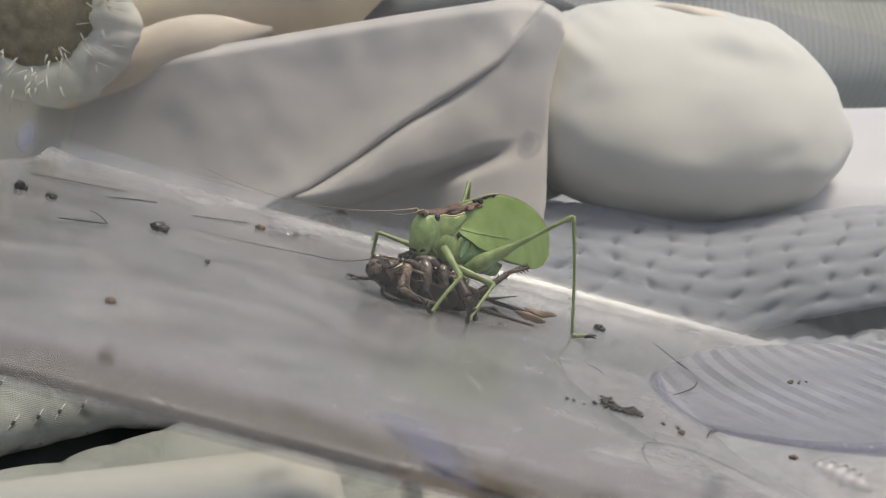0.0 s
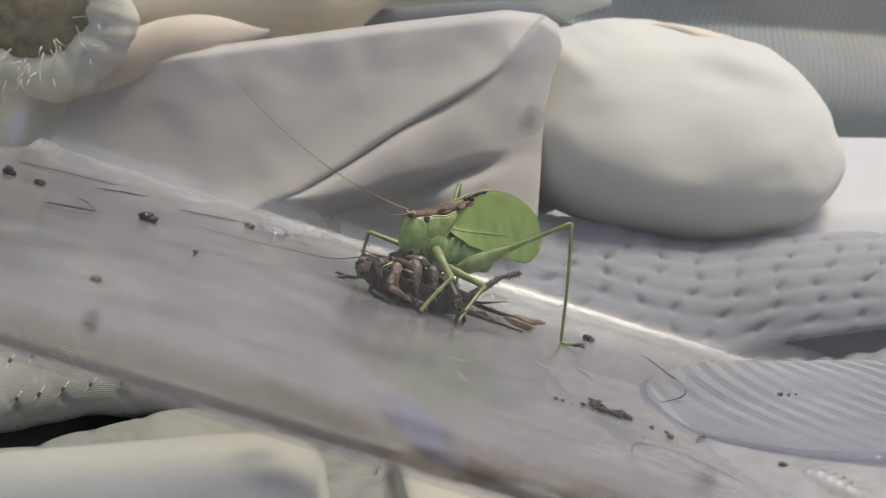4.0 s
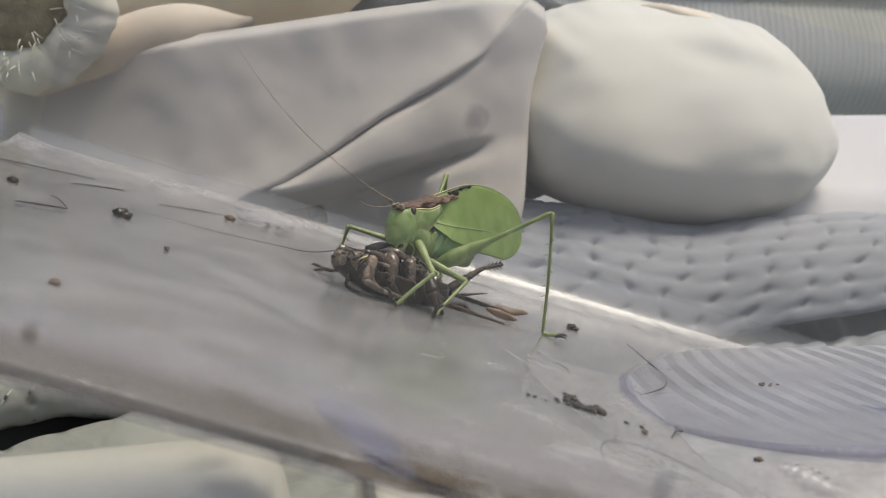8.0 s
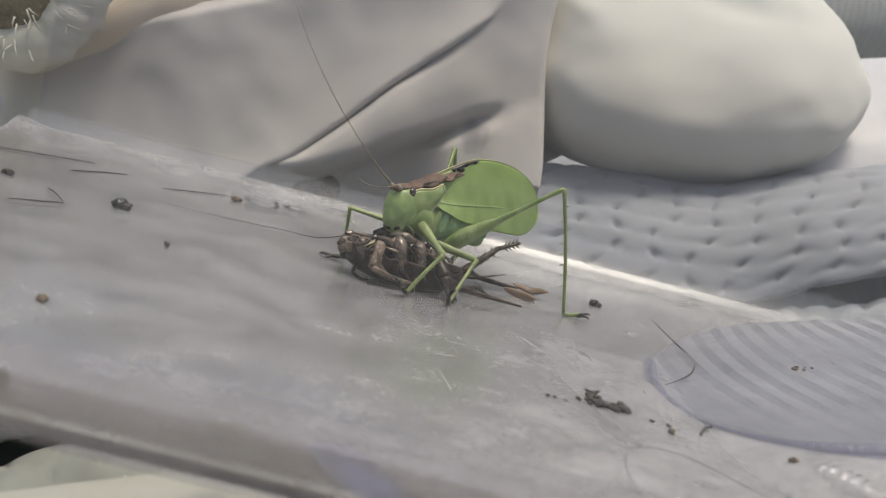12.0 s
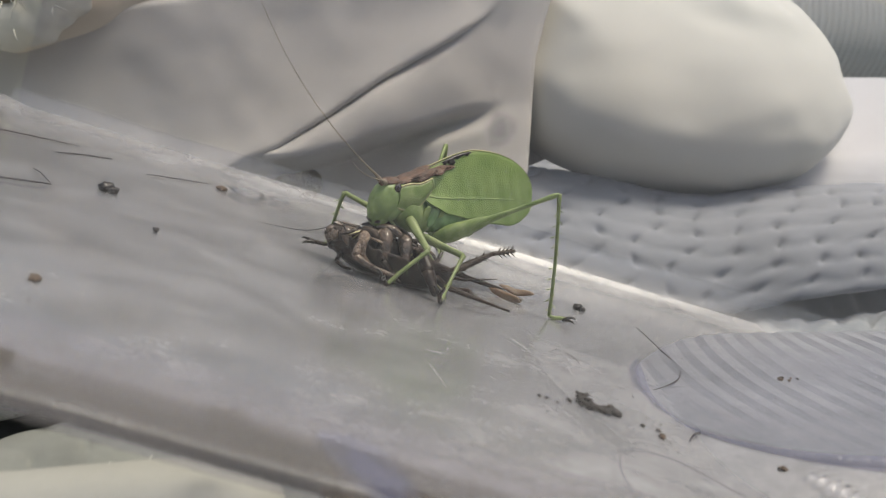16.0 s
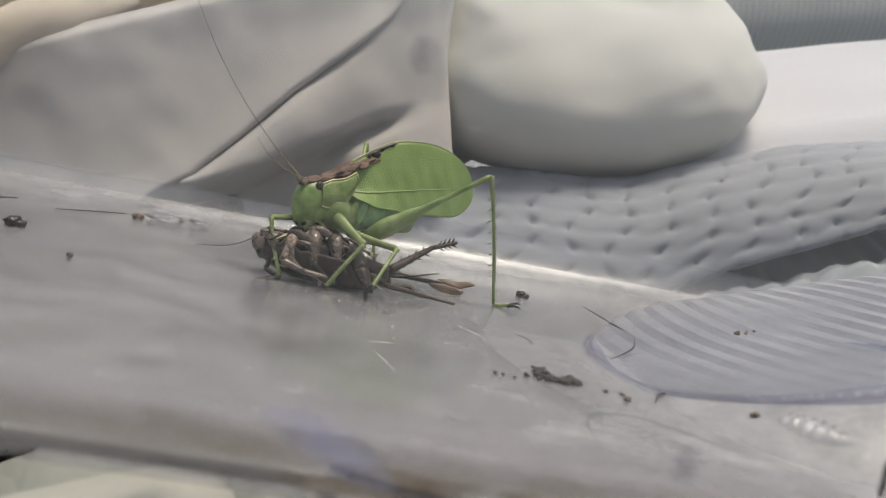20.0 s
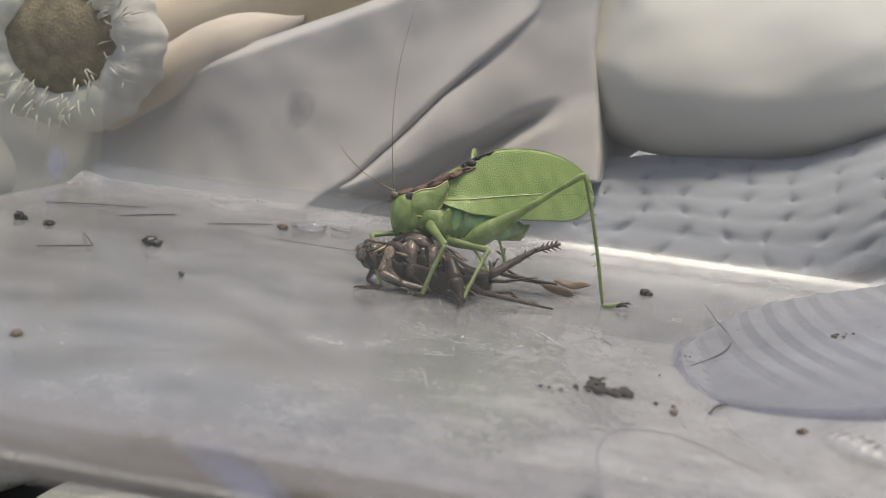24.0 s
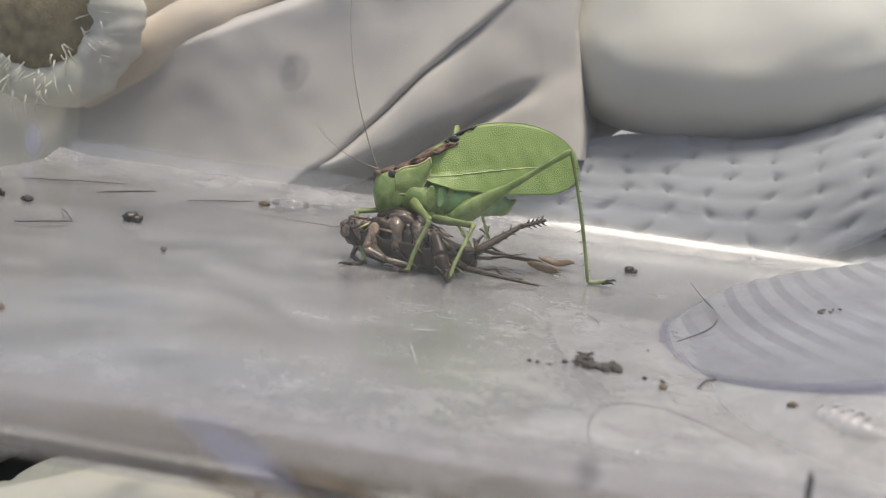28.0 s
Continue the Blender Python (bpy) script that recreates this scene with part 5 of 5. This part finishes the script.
prey_leg("hind", "thick dark hind thigh", [(4.5, -1.2, 4.0), (9.0, 0.2, 3.4), (15.0, 3.5, 7.6), (18.6, 4.4, 9.0)], (1.0, 0.75, 0.4, 0.28), (LIMB, LIMB), 4)
prey_leg("hind", "thick dark hind thigh", [(4.0, -2.4, 3.6), (8.5, -3.2, 1.6), (19.0, -2.2, 0.45)], (0.95, 0.5, 0.16), (SHELL, LIMB), 0)
prey_leg("mid", "brown leg folded across the belly", [(-2.6, -3.2, 4.9), (-1.8, -4.6, 3.0), (0.6, -4.2, 1.0), (1.6, -4.0, 0.5)], (0.7, 0.5, 0.32, 0.25), (LIMB, SHELL))
prey_leg("front", "pale brown leg folded along the shell", [(-5.0, -3.0, 6.0), (-6.0, -4.6, 2.6), (-3.0, -5.1, 1.7), (0.6, -5.2, 1.3)], (0.85, 0.65, 0.45, 0.35), (TAN_FLESH, FLESH))
prey_leg("front", "thin dark front leg on the floor", [(-7.6, -1.6, 3.0), (-8.2, -3.0, 1.0), (-7.0, -3.4, 0.4), (-5.8, -3.6, 0.5)], (0.45, 0.36, 0.3, 0.22), (SHELL, SHELL))
prey_leg("mid", "thick brown thigh pointing down", [(3.4, -3.0, 5.6), (4.9, -5.4, 3.2), (6.6, -7.4, 0.5)], (0.95, 1.2, 0.5), (SHELL, SHELL))
prey_leg("hind", "dark broken leg bits behind the body", [(9.5, -1.0, 1.2), (12.5, 0.4, 1.6), (14.0, -0.6, 0.6), (16.5, 0.4, 0.5)], (0.3, 0.35, 0.22, 0.15), (SHELL, LIMB), 0)
prey_leg("cercus", "thin tail spike", [(7.5, 0.0, 2.6), (11.5, 0.6, 2.9), (16.5, 1.4, 4.2)], (0.4, 0.28, 0.05), (SHELL,))
tube("prey_antenna", [along(at_mm((-10.2, 0.8, 5.2), (-13, 6, 3.2), (-17, 15, 1.6), (-26, 22, 0.4), (-40, 26, 0.2)), i / 30) for i in range(31)], [0.075 * MM * (1.2 - i / 40) for i in range(31)], HAIR, cricket, "long dark antenna trailing over the floor", seg=5)

# the torn wing case and leg bits lying beside it
scrap = thing("wing_scrap", "torn amber cricket wing case with leg splinters on the plastic", "insect part", pose(0.0225, 0.1905, 0.0003, 0, 0, -8))


def scrap_at(u, v):
    w = 2 * v - 1
    half = 0.92 * math.sin(math.pi * (0.02 + 0.96 * u)) ** 0.5
    return Vector(((5.4 * u + 0.5 * w * w) * MM, (w * 0.85 * half + 0.5 * math.sin(3 * u)) * MM, (1.0 + 0.35 * u - 0.95 * w * w * half + 0.12 * math.sin(9 * u)) * MM))


sheet("wing_case", scrap_at, 20, 10, AMBER, scrap, "amber curled wing case", thick=0.00014)
lower = sheet("wing_case", scrap_at, 20, 10, AMBER, scrap, "amber curled wing case", thick=0.00014)
lower.matrix_basis = pose(-0.0012, -0.0018, -0.0004, 34, 4, -16)
tube("splinter", at_mm((-9.0, -1.8, 1.0), (-4.5, -1.4, 0.7), (0.8, -0.8, 0.5)), [0.3 * MM, 0.42 * MM, 0.3 * MM], LIMB, scrap, "brown leg splinter", seg=7)
tube("splinter", at_mm((-8.0, 0.8, 1.4), (-6.5, 0.2, 0.8), (-4.0, -1.0, 0.5)), [0.15 * MM, 0.3 * MM, 0.2 * MM], SHELL, scrap, "dark leg splinter", seg=7)

# ---- crumbs, hairs and dirt on the box floor ----


def crumb(name, label, x, y, size, mat, lobes=2, z=0.0, seed=0, flat=0.7):
    r = random.Random(seed + 100)
    pieces = []
    for i in range(lobes):
        s = size * (1 if i == 0 else r.uniform(0.45, 0.8))
        off = Vector((0, 0, 0)) if i == 0 else Vector((r.uniform(-1, 1), r.uniform(-1, 1), 0)).normalized() * size * 0.9
        pieces.append(blob_data((off.x, off.y, s * flat * 0.75), (s, s * r.uniform(0.7, 1), s * flat), rough=0.6, seed=seed + i * 3.1, nu=14, nv=9, turn=(0, 0, r.uniform(0, 180)), freq=2.0))
    ob = link(name, *joined(pieces), mat)
    ob.location = (x, y, z)
    return tagged(ob, label, "crumb")


crumb("dropping", "black two-lobed insect dropping on the plastic", -0.0400, 0.1790, 0.0011, NEAR_BLACK, 2, seed=1)
crumb("dropping", "black round insect dropping on the plastic", -0.0650, 0.1840, 0.0011, NEAR_BLACK, 2, seed=2)
crumb("dropping", "flat dark insect dropping on the plastic", -0.0592, 0.1832, 0.0009, GRIME, 2, seed=3, flat=0.45)
crumb("speck", "tiny black speck on the plastic", -0.0280, 0.1620, 0.00042, NEAR_BLACK, 1, seed=4)
crumb("gnaw_bit", "dark torn bit of the cricket beside the green foot", 0.0372, 0.1962, 0.00085, NEAR_BLACK, 3, seed=5)
crumb("crumb", "brown crumb by the far edge", -0.0280, 0.2095, 0.0009, RUST, 2, seed=6, flat=0.5)
crumb("crumb", "brown crumb near the front wall", -0.0310, 0.1240, 0.0008, RUST, 1, seed=7, flat=0.4)
crumb("crumb", "rusty crumb by the grip pad", 0.0510, 0.1274, 0.00042, RUST, 4, z=0.0018, seed=9)
for k, (dx, dy, size, mat) in enumerate(((0, 0, 0.00034, RUST), (0.0009, -0.0006, 0.00022, RUST), (0.0014, 0.0004, 0.0002, TAN_FLESH), (0.0005, 0.0009, 0.0002, GRIME), (0.0021, -0.0002, 0.00018, GRIME))):
    crumb("crumb", "tiny rusty and dark crumb on the grip pad", 0.0586 + dx, 0.1560 + dy, size, mat, 2, z=pad_top(0.0586 + dx, 0.1560 + dy), seed=10 + k, flat=0.6)
crumb("crumb", "small rusty crumb on the plastic", 0.0388, 0.1330, 0.0004, RUST, 2, seed=11)
crumb("crumb", "small dark crumb on the plastic", 0.0530, 0.1285, 0.0004, GRIME, 2, seed=14)


def smear(name, label, points, width, mat, seed, count=24):
    r = random.Random(seed)
    ob = thing(name, label, "dirt")
    for i in range(count):
        p = along([Vector((*q, 0)) for q in points], 0.5 + 0.5 * r.uniform(-1, 1) * r.random() ** 0.5)
        p += Vector((r.gauss(0, 1), r.gauss(0, 1), 0)) * width * 0.55
        s = min(width, 0.0013 if mat == GRIME or count > 30 else 0.01) * r.uniform(0.16, 0.5)
        long = 2.4 if width > 0.0025 else 1.15
        blob("grain", (p.x, p.y, s * 0.25), (s * long, s, s * (0.25 if long > 2 else 0.6)), mat, ob, rough=0.8, seed=seed + i, nu=10, nv=7, turn=(0, 0, r.uniform(-20, 20) if long > 2 else r.uniform(0, 180)), freq=2.0)
    return ob


smear("grime_smear", "dark crumbly grime smear on the plastic", [(0.0300, 0.1385), (0.0312, 0.1376), (0.0335, 0.1374), (0.0360, 0.1368)], 0.0011, GRIME, 1, 28)
smear("grime_smear", "scattered grime bits round the smear", [(0.0225, 0.1330), (0.0265, 0.1362), (0.0305, 0.1380), (0.0350, 0.1372), (0.0395, 0.1350)], 0.0006, GRIME, 2, 9)
smear("grime_smear", "thin dark grime trail on the plastic", [(0.0225, 0.1345), (0.0248, 0.1352), (0.0270, 0.1358)], 0.0005, GRIME, 4, 4)
smear("grime_smear", "grime crumbs on the plastic", [(0.0298, 0.1385), (0.0303, 0.1405), (0.0306, 0.1425)], 0.0008, GRIME, 3, 12)
smear("grime_smear", "brown grime along the front edge of the box", [(0.006, 0.0945), (0.012, 0.0950), (0.020, 0.0945), (0.026, 0.0935)], 0.0036, BROWN_SMEAR, 5, 8)
smear("grime_smear", "brown grime along the front edge of the box", [(-0.012, 0.0995), (-0.004, 0.1000), (0.003, 0.0985)], 0.0030, BROWN_SMEAR, 6, 7)


def fibre(name, label, points, radius, mat=HAIR, lift=0.00015):
    pts = [along([Vector(p) for p in points], i / 24) + Vector((0, 0, lift)) for i in range(25)]
    return tagged(tube(name, pts, [radius * (1 - 0.5 * abs(2 * i / 24 - 1) ** 3) for i in range(25)], mat, seg=5), label, "hair")


fibre("hair", "dark curved hair on the grip pad", [(0.0462, 0.1900, 0.0010), (0.0467, 0.1780, 0.0014), (0.0476, 0.1660, 0.0016), (0.0466, 0.1600, 0.0013), (0.0445, 0.1560, 0.0009), (0.0416, 0.1520, 0.0005)], 0.00010)
for points in (((0.0112, 0.1350), (0.0121, 0.1318), (0.0130, 0.1280)), ((0.0105, 0.1410), (0.0120, 0.1415), (0.0135, 0.1420)), ((0.0000, 0.1230), (0.0010, 0.1210), (0.0020, 0.1190)), ((0.0225, 0.1600), (0.0240, 0.1575), (0.0252, 0.1550))):
    fibre("scratch", "pale fine scratch in the cloudy plastic", [(x, y, 0.0) for x, y in points], 0.000028, DUST_AND_GLINT, 0.0001)
fibre("hair", "blurred looped hair near the front", [(0.0315, 0.1080, 0.0), (0.0310, 0.1170, 0.0), (0.0330, 0.1240, 0.0), (0.0390, 0.1250, 0.0), (0.0465, 0.1175, 0.0)], 0.00008, SMUDGE)
fibre("hair", "short dark bristle on the plastic", [(0.0425, 0.1345, 0.0), (0.0435, 0.1370, 0.0002), (0.0452, 0.1395, 0.0)], 0.00014)
fibre("straw_bit", "thin dark straw on the plastic", [(-0.0520, 0.1660, 0.0), (-0.0490, 0.1690, 0.0), (-0.0460, 0.1718, 0.0)], 0.00015)
fibre("straw_bit", "thin dark straw on the plastic", [(-0.0460, 0.1718, 0.0), (-0.0490, 0.1758, 0.0004), (-0.0515, 0.1795, 0.0)], 0.00011)
fibre("straw_bit", "long thin fibre by the far edge", [(-0.0700, 0.2020, 0.0), (-0.0630, 0.2065, 0.0), (-0.0545, 0.2110, 0.0)], 0.00013)
fibre("straw_bit", "thin fibre by the far edge", [(-0.0545, 0.1980, 0.0), (-0.0510, 0.2035, 0.0), (-0.0475, 0.2075, 0.0)], 0.00011)
fibre("straw_bit", "thin fibre by the far edge", [(-0.0400, 0.2025, 0.0), (-0.0350, 0.2075, 0.0), (-0.0305, 0.2115, 0.0)], 0.00011)
fibre("straw_bit", "small dark straw before the cricket", [(0.0305, 0.1610, 0.0), (0.0318, 0.1590, 0.0), (0.0322, 0.1560, 0.0)], 0.00005)
for k, (x, y, s) in enumerate(((-0.0235, 0.2120, 1.0), (-0.0180, 0.2140, 0.6))):
    tagged(blob("water_drop", (x, y, 0.0006), (0.0034 * s, 0.0042 * s, 0.0005 * s), DROP, rough=0.25, seed=k), "clear flat drop by the far edge", "drop")
# flecks on the inner face of the front wall
for x, z, s in ((0.00737, 0.0299, 1.0), (0.0302, 0.0060, 1.0), (-0.0217, 0.0041, 0.75)):
    fleck = thing("wall_fleck", "dull brown fleck stuck to the clear front wall" if x < 0 else "dull grey fleck stuck to the clear front wall", "dirt")
    for k in range(2):
        film("film", (x, FRONT_WALL + 0.0010 + 0.0002 * k, z), (0.0009 * s * (0.6 + 0.5 * k), 0.0012 * s * (0.6 + 0.5 * k)), RUST_FILM if x < 0 else SMUDGE, fleck, "", 0, k + x * 99)
tagged(blob("wall_streak", (0.0445, FRONT_WALL + 0.0010, 0.0072), (0.00022, 0.0002, 0.0015), GRIME, rough=0.4, seed=4), "dark upright streak on the clear front wall", "dirt")

rng = random.Random(7)
flecks = []
for i in range(8000):
    x, y = (rng.uniform(-0.072, 0.06), rng.uniform(0.10, 0.224)) if i % 3 else (rng.gauss(0.02, 0.016), rng.gauss(0.175, 0.015))
    y = min(max(y, 0.096), 0.224)
    s = 0.00006 * rng.uniform(0.6, 1) * (2.2 if rng.random() < 0.06 else 1.1)
    flecks.append(blob_data((x, y, s * 0.6 + 0.0002), (s, s * rng.uniform(.6, 1), s * .7), rough=0.5, seed=i, nu=5, nv=3))
# specks caught between the ridges
for i in range(1100):
    x, y = (rng.gauss(0.047, 0.006), rng.gauss(0.186, 0.007)) if i % 5 else (rng.uniform(0.045, 0.085), rng.uniform(0.132, 0.184))
    s = 0.00005 * rng.uniform(0.6, 1) * (2.4 if rng.random() < 0.05 else 1.1)
    on_pad = math.hypot((x - PAD.x) / PAD_RX, (y - PAD.y) / PAD_RY) < 0.98
    flecks.insert(0 if i % 2 else len(flecks), blob_data((x, y, (pad_top(x, y) if on_pad else 0.0002) + s * 0.6), (s, s * 0.8, s * 0.7), rough=0.5, seed=i, nu=5, nv=3))
dust = link("dust", *joined(flecks[:5600]), GRIME)
tagged(dust, "fine dark dust scattered on the plastic", "dust", kind="stuff")
dust = link("dust", *joined(flecks[5600:]), DUST_AND_GLINT)
tagged(dust, "fine pale dust scattered on the plastic", "dust", kind="stuff")


def motions():
    times = [0.5 * i for i in range(57)]
    quick = [0.25 * i for i in range(113)]
    walk(katydid, [(t, katydid_pose(t)) for t in times])
    for name, (femur, tibia) in SHANKS.items():
        walk(femur, [(t, leg_poses(name, t)[0]) for t in times])
        walk(tibia, [(t, leg_poses(name, t)[1]) for t in times])
    rows = []
    for t in quick:
        rx, ry, rz = glide(HEAD_ROWS, t)
        rows.append((t, Matrix.Translation(NECK) @ pose(0, 0, 0, rx + 1.5 * math.sin(t * 6.3), 2.5 * math.sin(t * 4.4) + ry, rz + 2 * math.sin(t * 3.1))))
    walk(head, rows)
    walk(near_feeler, [(t, feeler_pose(t, -1)) for t in quick])
    walk(far_feeler, [(t, feeler_pose(t, 1)) for t in quick])
    walk(cricket, [(t, cricket_pose(t)) for t in times])


motions()
